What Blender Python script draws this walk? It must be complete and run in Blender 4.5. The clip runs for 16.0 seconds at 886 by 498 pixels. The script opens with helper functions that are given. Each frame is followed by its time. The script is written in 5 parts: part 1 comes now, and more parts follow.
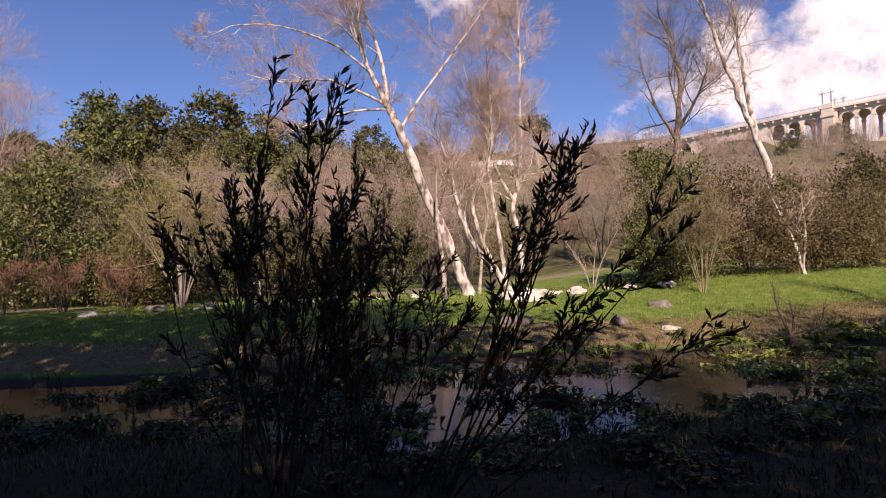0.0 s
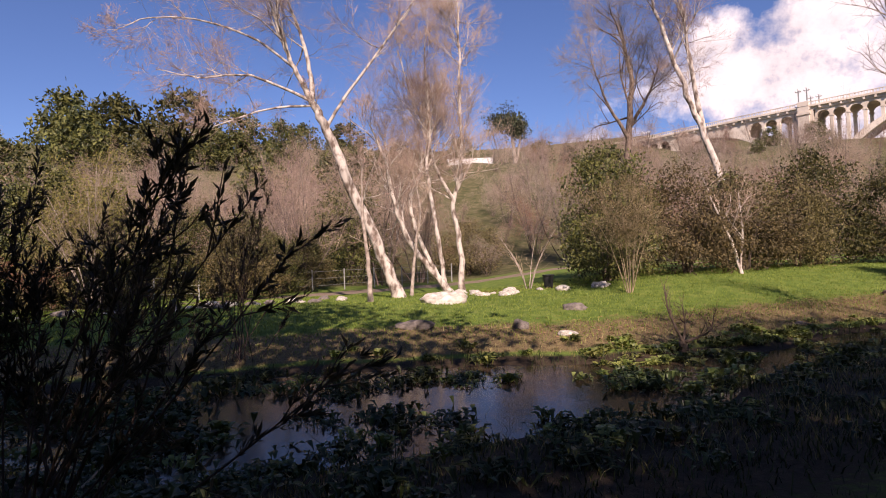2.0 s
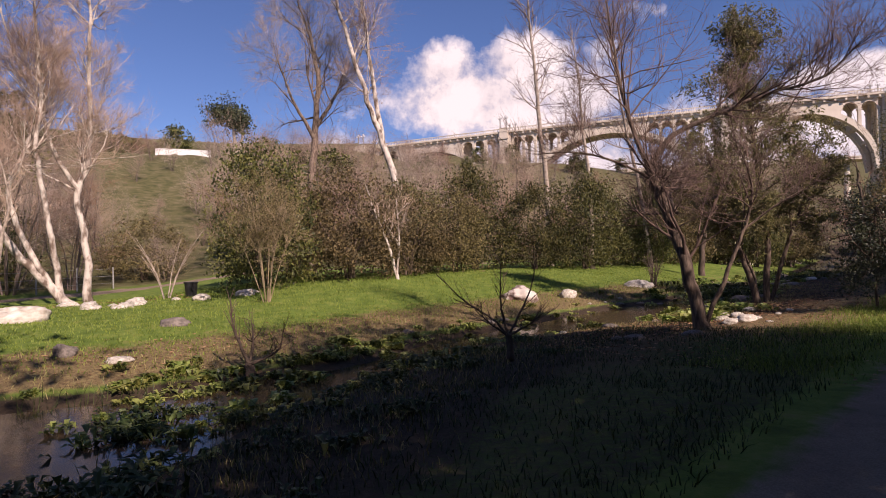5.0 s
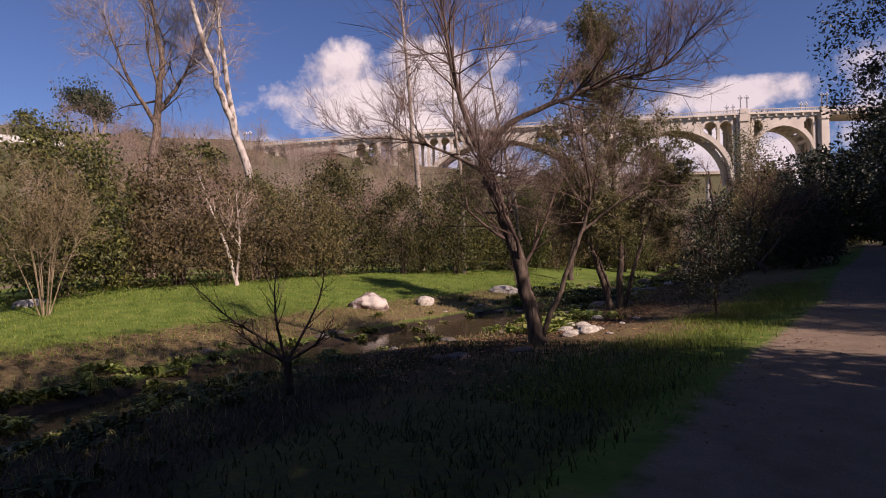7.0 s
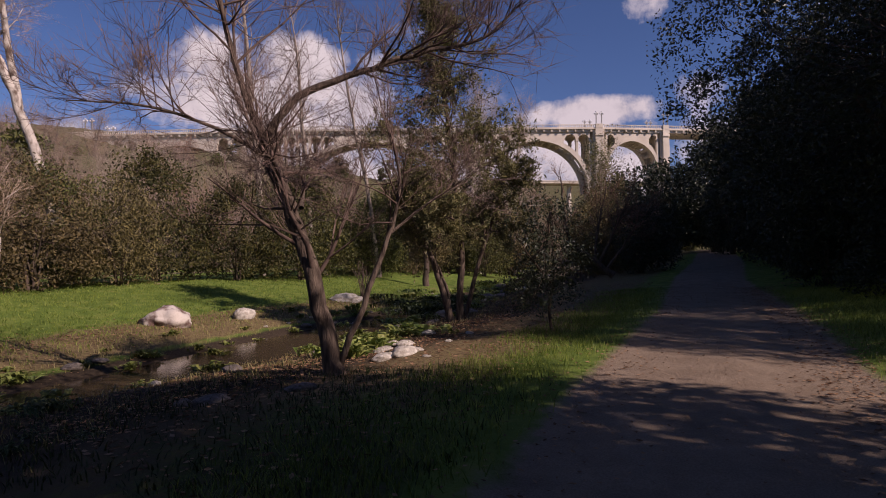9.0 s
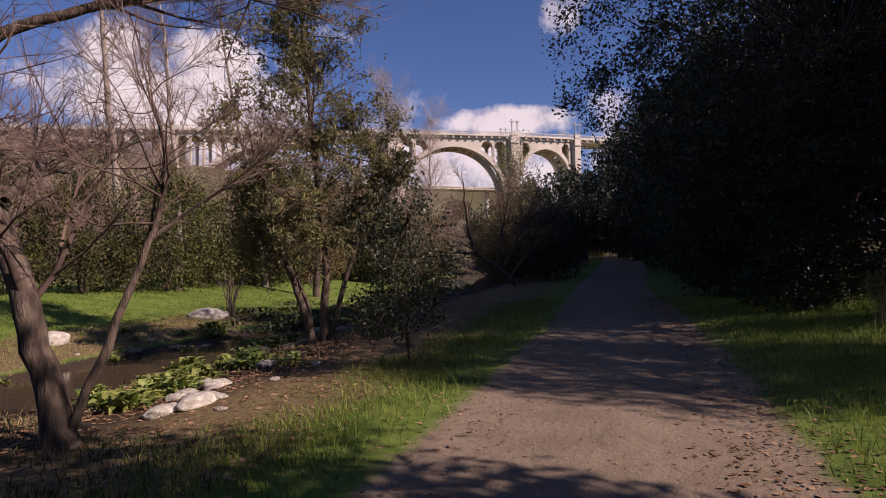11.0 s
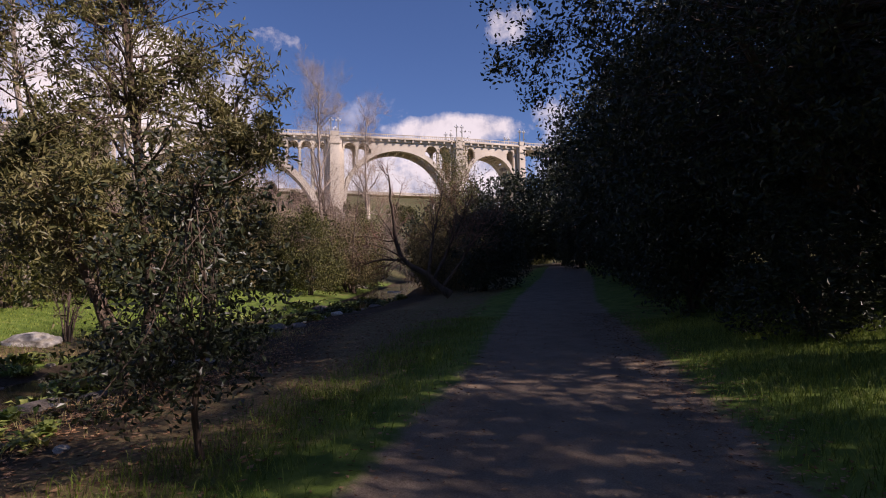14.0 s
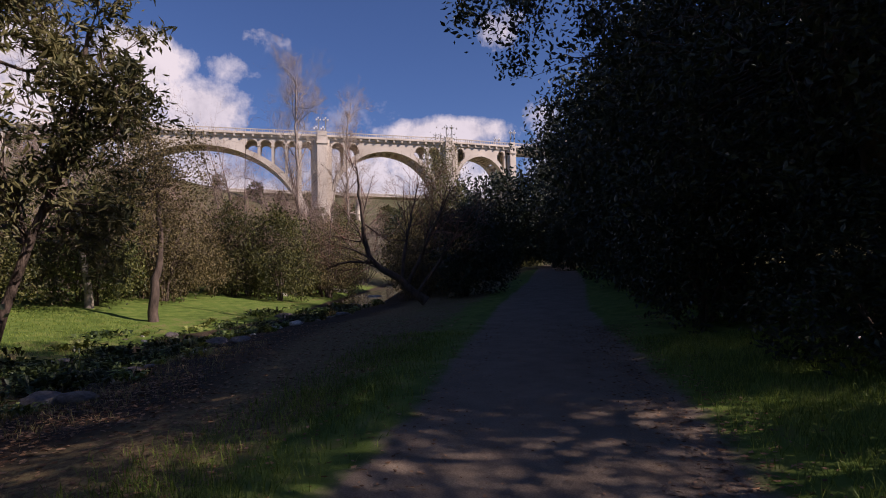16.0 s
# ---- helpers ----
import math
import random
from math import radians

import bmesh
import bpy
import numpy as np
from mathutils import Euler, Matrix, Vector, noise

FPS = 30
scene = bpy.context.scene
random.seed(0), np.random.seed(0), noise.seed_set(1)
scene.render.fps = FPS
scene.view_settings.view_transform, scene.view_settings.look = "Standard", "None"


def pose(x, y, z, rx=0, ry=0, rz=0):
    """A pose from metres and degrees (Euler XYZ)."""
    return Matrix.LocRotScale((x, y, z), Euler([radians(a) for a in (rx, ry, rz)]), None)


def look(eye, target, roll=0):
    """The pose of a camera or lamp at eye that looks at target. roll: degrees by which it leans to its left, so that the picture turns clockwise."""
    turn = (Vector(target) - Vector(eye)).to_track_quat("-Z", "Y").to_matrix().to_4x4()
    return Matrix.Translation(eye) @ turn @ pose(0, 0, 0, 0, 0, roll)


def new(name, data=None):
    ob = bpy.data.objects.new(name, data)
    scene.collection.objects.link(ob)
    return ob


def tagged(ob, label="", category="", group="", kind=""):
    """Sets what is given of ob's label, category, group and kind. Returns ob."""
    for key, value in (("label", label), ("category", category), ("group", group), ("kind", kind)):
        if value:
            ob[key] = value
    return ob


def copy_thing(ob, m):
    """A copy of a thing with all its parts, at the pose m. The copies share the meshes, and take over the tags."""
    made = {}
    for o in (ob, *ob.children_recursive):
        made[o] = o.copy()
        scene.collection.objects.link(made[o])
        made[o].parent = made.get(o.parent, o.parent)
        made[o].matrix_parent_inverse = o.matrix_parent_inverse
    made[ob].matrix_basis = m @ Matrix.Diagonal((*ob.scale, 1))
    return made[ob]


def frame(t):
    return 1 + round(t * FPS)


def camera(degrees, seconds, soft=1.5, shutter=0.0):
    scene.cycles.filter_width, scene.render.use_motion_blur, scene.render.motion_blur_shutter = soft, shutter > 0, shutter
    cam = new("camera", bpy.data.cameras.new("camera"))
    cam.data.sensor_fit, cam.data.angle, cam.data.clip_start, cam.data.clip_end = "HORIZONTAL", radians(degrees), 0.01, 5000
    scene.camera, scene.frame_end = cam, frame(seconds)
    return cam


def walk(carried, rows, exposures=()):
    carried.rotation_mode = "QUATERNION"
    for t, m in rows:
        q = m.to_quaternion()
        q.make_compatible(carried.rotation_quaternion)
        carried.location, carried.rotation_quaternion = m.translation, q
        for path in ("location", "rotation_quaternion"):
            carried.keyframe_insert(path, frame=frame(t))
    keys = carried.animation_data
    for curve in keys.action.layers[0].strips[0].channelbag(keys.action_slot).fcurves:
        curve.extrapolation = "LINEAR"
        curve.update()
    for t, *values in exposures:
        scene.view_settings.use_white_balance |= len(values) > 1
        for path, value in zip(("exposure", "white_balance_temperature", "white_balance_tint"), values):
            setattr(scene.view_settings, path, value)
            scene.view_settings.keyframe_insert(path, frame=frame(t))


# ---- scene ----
cam = camera(76.1, 16.0, soft=1.0)
METRES, EYE, TILT, LEAN, TURN = 19.7, 1.5, -2.86, -1.65, 0.0
ROWS = [
    (0.0, 0.0, 0.0, 0.0, 0.25, 4.1, 3.51),
    (0.5, 0.0277, 0.007, 0.002, 0.32, 4.04, 3.58),
    (1.0, 0.0552, 0.0148, 0.0019, 0.29, 3.99, 3.68),
    (1.5, 0.0841, 0.0211, 0.0005, -0.2, 3.94, 3.78),
    (2.0, 0.1114, 0.0286, -0.0001, -0.94, 3.83, 3.84),
    (2.5, 0.1399, 0.0371, -0.0007, -3.26, 3.65, 3.93),
    (3.0, 0.1695, 0.0466, -0.0012, -5.52, 3.47, 4.02),
    (3.5, 0.2004, 0.0546, -0.0026, -10.62, 3.14, 4.06),
    (4.0, 0.2294, 0.0639, -0.0027, -15.78, 2.82, 4.14),
    (4.5, 0.2601, 0.0724, -0.0034, -21.7, 2.53, 4.26),
    (5.0, 0.2886, 0.0785, -0.0033, -26.79, 2.19, 4.31),
    (7.5, 0.4342, 0.1272, -0.0075, -40.65, 1.62, 4.17),
    (8.0, 0.4621, 0.1358, -0.0081, -44.75, 1.4, 4.13),
    (8.5, 0.4917, 0.1449, -0.0072, -46.74, 1.3, 4.16),
    (9.0, 0.523, 0.1505, -0.007, -49.73, 1.18, 4.15),
    (9.5, 0.5542, 0.1563, -0.0054, -51.77, 1.18, 4.16),
    (10.0, 0.5856, 0.1597, -0.0059, -54.19, 1.12, 4.21),
    (12.5, 0.7441, 0.1936, -0.0057, -60.6, 1.38, 4.23),
    (13.0, 0.7734, 0.204, -0.0063, -61.69, 1.42, 4.2),
    (13.5, 0.8035, 0.2124, -0.0078, -62.79, 1.42, 4.21),
    (14.0, 0.8343, 0.2221, -0.0078, -63.09, 1.45, 4.23),
    (14.5, 0.8663, 0.228, -0.0083, -63.39, 1.54, 4.24),
    (15.0, 0.8983, 0.2348, -0.0086, -63.57, 1.6, 4.26),
    (15.5, 0.9312, 0.242, -0.0094, -63.75, 1.62, 4.32),
    (16.0, 0.9657, 0.2508, -0.0095, -63.9, 1.61, 4.34),
]
walk(cam, [(t, pose(0, 0, EYE, TILT, LEAN, TURN) @ pose(METRES * x, METRES * y, METRES * z, 90 + pitch, roll, yaw)) for t, x, y, z, yaw, pitch, roll in ROWS],
     exposures=[(0, 0.62, 7000, 32), (3, 0.56, 7000, 32), (5, 0.45, 7000, 32), (7.5, 0.05, 6900, 34), (9, -0.15, 6800, 34), (10.2, -0.02, 6800, 34), (12.5, 0.45, 6800, 31), (14, 0.3, 6700, 30), (16, 0.12, 6500, 30)])

# ---- world, sun, exposure ----
SUN_EL, SUN_AZ = 36.0, 172.0          # degrees up; degrees from +y towards +x
sun_dir = Vector((math.sin(radians(SUN_AZ)) * math.cos(radians(SUN_EL)),
                  math.cos(radians(SUN_AZ)) * math.cos(radians(SUN_EL)), math.sin(radians(SUN_EL))))
sun = new("sun", bpy.data.lights.new("sun", "SUN"))
sun.data.energy, sun.data.angle, sun.data.color = 5.0, radians(0.53), (1.0, 0.93, 0.82)
sun.matrix_world = look((0, 0, 60), Vector((0, 0, 60)) - sun_dir)

world = bpy.data.worlds.new("sky")
scene.world = world
world.use_nodes = True
wt = world.node_tree
wt.nodes.clear()


def wnode(kind, **values):
    n = wt.nodes.new(kind)
    for k, v in values.items():
        n.inputs[int(k[1:])].default_value = v
    return n


def wmath(op, a, b=None, clamp=False):
    n = wt.nodes.new("ShaderNodeMath")
    n.operation, n.use_clamp = op, clamp
    for i, v in enumerate((a, b)):
        if v is None:
            continue
        if isinstance(v, (int, float)):
            n.inputs[i].default_value = v
        else:
            wt.links.new(v, n.inputs[i])
    return n.outputs[0]


sky = wt.nodes.new("ShaderNodeTexSky")
sky.sky_type, sky.sun_disc = "NISHITA", False
sky.sun_elevation, sky.sun_rotation = radians(SUN_EL), radians(SUN_AZ)
sky.altitude, sky.air_density, sky.dust_density, sky.ozone_density = 200, 1.0, 0.4, 2.5
coord = wt.nodes.new("ShaderNodeTexCoord")
split = wt.nodes.new("ShaderNodeSeparateXYZ")
wt.links.new(coord.outputs["Generated"], split.inputs[0])
az = wmath("MULTIPLY", wmath("ARCTAN2", split.outputs[0], split.outputs[1]), 57.2958)
el = wmath("MULTIPLY", wmath("ARCSINE", split.outputs[2]), 57.2958)
puff = wt.nodes.new("ShaderNodeTexNoise")
puff.inputs["Scale"].default_value, puff.inputs["Detail"].default_value, puff.inputs["Roughness"].default_value = 8.5, 10.0, 0.66
wt.links.new(coord.outputs["Generated"], puff.inputs["Vector"])
billow = wmath("MULTIPLY", wmath("SUBTRACT", puff.outputs["Fac"], 0.5), 4.2)
# clouds: bearing, height, half width, half height, weight
CLOUDS = [(44.0, 7.0, 44.0, 6.0, 0.9), (95.0, 8.0, 30.0, 6.0, 0.9), (30.5, 15.0, 11.5, 4.6, 1.0), (27.5, 18.0, 4.5, 2.8, 1.0), (35.0, 18.3, 5.0, 3.0, 1.0),
          (23.0, 14.5, 6.0, 2.6, 0.85), (41.0, 14.8, 5.0, 3.0, 0.9), (47.0, 21.4, 3.2, 1.8, 0.85), (43.8, 18.6, 3.4, 2.2, 0.75), (65.0, 13.6, 8.0, 1.5, 0.9),
          (75.0, 14.5, 9.0, 2.8, 0.8), (56.5, 15.3, 5.0, 2.6, 0.5), (70.2, 23.2, 3.6, 3.0, 0.85), (1.3, 25.0, 3.8, 2.4, 0.95), (-10.0, 26.0, 3.0, 1.6, 0.35),
          (150.0, 35.0, 16.0, 6.0, 0.5), (-110.0, 30.0, 20.0, 6.0, 0.6)]
cover = 0.0
for a, e, ra, re, wgt in CLOUDS:
    dx = wmath("DIVIDE", wmath("SUBTRACT", az, a), ra)
    dy = wmath("DIVIDE", wmath("SUBTRACT", el, e), re)
    r2 = wmath("ADD", wmath("MULTIPLY", dx, dx), wmath("MULTIPLY", dy, dy))
    m = wmath("ADD", wmath("SUBTRACT", 1.0 if wgt >= 0.9 else 0.3, r2), billow)
    m = wmath("MULTIPLY", wmath("MULTIPLY", m, 1.25, True), wgt)
    cover = wmath("MAXIMUM", cover, m)
shade = wt.nodes.new("ShaderNodeValToRGB")
shade.color_ramp.elements[0].position, shade.color_ramp.elements[0].color = 0.3, (7.0, 6.8, 7.2, 1)
shade.color_ramp.elements[1].position, shade.color_ramp.elements[1].color = 0.56, (13.0, 12.6, 12.4, 1)
wt.links.new(puff.outputs["Fac"], shade.inputs[0])
tint = wt.nodes.new("ShaderNodeMix")
tint.data_type, tint.blend_type = "RGBA", "MULTIPLY"
tint.inputs[0].default_value = 1.0
tint.inputs[7].default_value = (0.78, 1.04, 1.42, 1)
wt.links.new(sky.outputs[0], tint.inputs[6])
mixed = wt.nodes.new("ShaderNodeMix")
mixed.data_type = "RGBA"
wt.links.new(cover, mixed.inputs[0])
wt.links.new(tint.outputs[2], mixed.inputs[6])
wt.links.new(shade.outputs[0], mixed.inputs[7])
back = wt.nodes.new("ShaderNodeBackground")
back.inputs[1].default_value = 0.056
wt.links.new(mixed.outputs[2], back.inputs[0])
wout = wt.nodes.new("ShaderNodeOutputWorld")
wt.links.new(back.outputs[0], wout.inputs[0])

# ---- materials ----


def material(name, low, high, scale, rough=0.9, bump=0.0, fine=0.0, island=False, translucent=0.0, spec=0.3, stretch=(1, 1, 1), vary=0.0, tight=0.18):
    """Two-scale noise between two base colours; island: also by separate leaf; vary: by object."""
    m = bpy.data.materials.new(name)
    m.use_nodes = True
    t = m.node_tree
    b = t.nodes["Principled BSDF"]
    b.inputs["Roughness"].default_value = rough
    b.inputs["Specular IOR Level"].default_value = spec
    co = t.nodes.new("ShaderNodeTexCoord")
    mp = t.nodes.new("ShaderNodeMapping")
    mp.inputs["Scale"].default_value = stretch
    t.links.new(co.outputs["Object"], mp.inputs[0])
    n1 = t.nodes.new("ShaderNodeTexNoise")
    n1.inputs["Scale"].default_value, n1.inputs["Detail"].default_value = scale, 6
    t.links.new(mp.outputs[0], n1.inputs["Vector"])
    fac = n1.outputs["Fac"]
    if island:
        g = t.nodes.new("ShaderNodeNewGeometry")
        mx = t.nodes.new("ShaderNodeMath")
        mx.operation = "ADD"
        mx.inputs[1].default_value = -0.5
        t.links.new(g.outputs["Random Per Island"], mx.inputs[0])
        ad = t.nodes.new("ShaderNodeMath")
        ad.operation = "MULTIPLY_ADD"
        ad.inputs[1].default_value = 0.8
        t.links.new(mx.outputs[0], ad.inputs[0])
        t.links.new(fac, ad.inputs[2])
        fac = ad.outputs[0]
    rp = t.nodes.new("ShaderNodeValToRGB")
    rp.color_ramp.elements[0].position, rp.color_ramp.elements[0].color = 0.5 - tight - (0.03 if tight < 0.15 else 0), (*low, 1)
    rp.color_ramp.elements[1].position, rp.color_ramp.elements[1].color = 0.5 + tight - (0.03 if tight < 0.15 else 0), (*high, 1)
    t.links.new(fac, rp.inputs[0])
    colour = rp.outputs[0]
    if vary:
        oi = t.nodes.new("ShaderNodeObjectInfo")
        hs = t.nodes.new("ShaderNodeHueSaturation")
        mr = t.nodes.new("ShaderNodeMapRange")
        mr.inputs[3].default_value, mr.inputs[4].default_value = 1 - vary, 1 + vary
        t.links.new(oi.outputs["Random"], mr.inputs[0])
        t.links.new(mr.outputs[0], hs.inputs["Value"])
        mh = t.nodes.new("ShaderNodeMapRange")
        mh.inputs[3].default_value, mh.inputs[4].default_value = 0.5 - vary * 0.08, 0.5 + vary * 0.08
        t.links.new(oi.outputs["Random"], mh.inputs[0])
        t.links.new(mh.outputs[0], hs.inputs["Hue"])
        t.links.new(colour, hs.inputs["Color"])
        colour = hs.outputs[0]
    t.links.new(colour, b.inputs["Base Color"])
    if bump:
        n2 = t.nodes.new("ShaderNodeTexNoise")
        n2.inputs["Scale"].default_value, n2.inputs["Detail"].default_value = fine or scale * 6, 8
        t.links.new(mp.outputs[0], n2.inputs["Vector"])
        bp = t.nodes.new("ShaderNodeBump")
        bp.inputs["Strength"].default_value, bp.inputs["Distance"].default_value = bump, 0.02
        t.links.new(n2.outputs["Fac"], bp.inputs["Height"])
        t.links.new(bp.outputs[0], b.inputs["Normal"])
    if translucent:
        tr = t.nodes.new("ShaderNodeBsdfTranslucent")
        t.links.new(colour, tr.inputs[0])
        ms = t.nodes.new("ShaderNodeMixShader")
        ms.inputs[0].default_value = translucent
        t.links.new(b.outputs[0], ms.inputs[1])
        t.links.new(tr.outputs[0], ms.inputs[2])
        t.links.new(ms.outputs[0], t.nodes["Material Output"].inputs[0])
    return m


BARK_WHITE = material("sycamore_bark", (0.14, 0.10, 0.075), (0.56, 0.49, 0.415), 5.2, 0.85, 0.7, 34, stretch=(1, 1, 0.5), tight=0.10)
BARK_PALE = material("pale_bark", (0.20, 0.155, 0.12), (0.44, 0.37, 0.30), 6, 0.9, 0.4, 40)
BARK_DARK = material("dark_bark", (0.05, 0.037, 0.028), (0.14, 0.10, 0.075), 9, 0.95, 0.8, 50, stretch=(1, 1, 0.3))
BARK_WILLOW = material("willow_bark", (0.05, 0.034, 0.026), (0.19, 0.14, 0.105), 20, 0.95, 1.0, 60, stretch=(1, 1, 0.22))
BRUSH_STEM = material("brush_stem", (0.10, 0.075, 0.06), (0.20, 0.15, 0.12), 3.0, 0.95, vary=0.2)
BARK_BROWN = material("brown_bark", (0.07, 0.046, 0.034), (0.27, 0.20, 0.15), 22, 0.95, 1.0, 60, stretch=(1, 1, 0.22))
TWIG_PINK = material("twig_pink", (0.235, 0.16, 0.122), (0.44, 0.32, 0.245), 2.0, 0.9, vary=0.22)
TWIG_GREY = material("twig_grey", (0.25, 0.19, 0.15), (0.44, 0.35, 0.27), 2.0, 0.9, vary=0.15)
TWIG_DARK = material("twig_dark", (0.07, 0.045, 0.035), (0.15, 0.10, 0.08), 3.0, 0.9)
TWIG_RUST = material("twig_rust", (0.15, 0.08, 0.056), (0.30, 0.17, 0.115), 3.0, 0.9, vary=0.15)
TWIG_WILLOW = material("twig_willow", (0.10, 0.065, 0.052), (0.22, 0.15, 0.12), 3.0, 0.9)
TWIG_TAN = material("twig_tan", (0.19, 0.14, 0.085), (0.34, 0.265, 0.165), 3.0, 0.9)
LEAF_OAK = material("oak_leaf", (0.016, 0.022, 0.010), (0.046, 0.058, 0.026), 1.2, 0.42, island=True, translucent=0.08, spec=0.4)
LEAF_BUSH = material("toyon_leaf", (0.040, 0.047, 0.015), (0.135, 0.130, 0.036), 0.9, 0.5, island=True, translucent=0.15, vary=0.25)
LEAF_DUSK = material("brown_green_leaf", (0.085, 0.070, 0.030), (0.20, 0.16, 0.065), 0.8, 0.6, island=True, translucent=0.2, vary=0.2)
LEAF_OLIVE = material("willow_leaf", (0.10, 0.10, 0.035), (0.23, 0.205, 0.085), 1.0, 0.5, island=True, translucent=0.25)
LEAF_MULE = material("mulefat_leaf", (0.055, 0.045, 0.027), (0.15, 0.115, 0.066), 1.5, 0.55, island=True, translucent=0.3)
LEAF_YELLOW = material("yellow_green_leaf", (0.14, 0.14, 0.03), (0.28, 0.25, 0.07), 1.0, 0.55, island=True, translucent=0.3)
LEAF_RUST = material("rust_leaf", (0.10, 0.045, 0.025), (0.22, 0.11, 0.06), 1.0, 0.7, island=True, translucent=0.15)
LEAF_EUC = material("eucalyptus_leaf", (0.03, 0.04, 0.02), (0.08, 0.09, 0.045), 0.5, 0.6, island=True)
WEED = material("creek_weed", (0.10, 0.135, 0.024), (0.28, 0.30, 0.08), 2.0, 0.45, island=True, translucent=0.25, vary=0.25)
# Weed colour lowered to stand for the shade over creek and bank
WEED_SHADE = material("shaded_weed_leaf", (0.030, 0.045, 0.013), (0.085, 0.105, 0.030), 1.5, 0.45, island=True, translucent=0.2, vary=0.25)
GRASS = material("grass_blades", (0.10, 0.155, 0.022), (0.25, 0.31, 0.06), 0.8, 0.5, island=True, translucent=0.3)
GRASS_DRY = material("dry_grass", (0.20, 0.17, 0.06), (0.38, 0.32, 0.14), 1.2, 0.7, island=True, translucent=0.2)
# Darker copy of the grass colour, with the near bank's shade put in
GRASS_SHADE = material("shaded_grass_blades", (0.028, 0.042, 0.014), (0.075, 0.090, 0.030), 0.8, 0.5, island=True, translucent=0.2)
LITTER = material("leaf_litter", (0.13, 0.065, 0.032), (0.34, 0.20, 0.11), 2.0, 0.85, island=True)
ROCK = material("pale_boulder", (0.30, 0.255, 0.20), (0.68, 0.63, 0.54), 3.4, 0.9, 1.0, 22)
ROCK_STAIN = material("stained_boulder", (0.16, 0.10, 0.08), (0.58, 0.51, 0.44), 1.6, 0.9, 1.0, 22, tight=0.06)
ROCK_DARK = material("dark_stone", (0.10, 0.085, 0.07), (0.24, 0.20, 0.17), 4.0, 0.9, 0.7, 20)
CONCRETE = material("bridge_concrete", (0.50, 0.43, 0.345), (0.74, 0.655, 0.54), 0.12, 0.9, 0.3, 1.2)
METAL_GREY = material("galvanised_wire", (0.20, 0.20, 0.19), (0.34, 0.33, 0.31), 8.0, 0.5)
WHITE_PAINT = material("white_paint", (0.70, 0.68, 0.64), (0.82, 0.80, 0.76), 0.5, 0.6)
BLACK_PLASTIC = material("black_plastic", (0.012, 0.012, 0.013), (0.03, 0.03, 0.03), 5.0, 0.45)
GLOBE = material("lamp_globe", (0.75, 0.74, 0.72), (0.82, 0.81, 0.79), 2.0, 0.3)
ROOF = material("shed_roof", (0.32, 0.26, 0.22), (0.46, 0.39, 0.33), 1.0, 0.8)


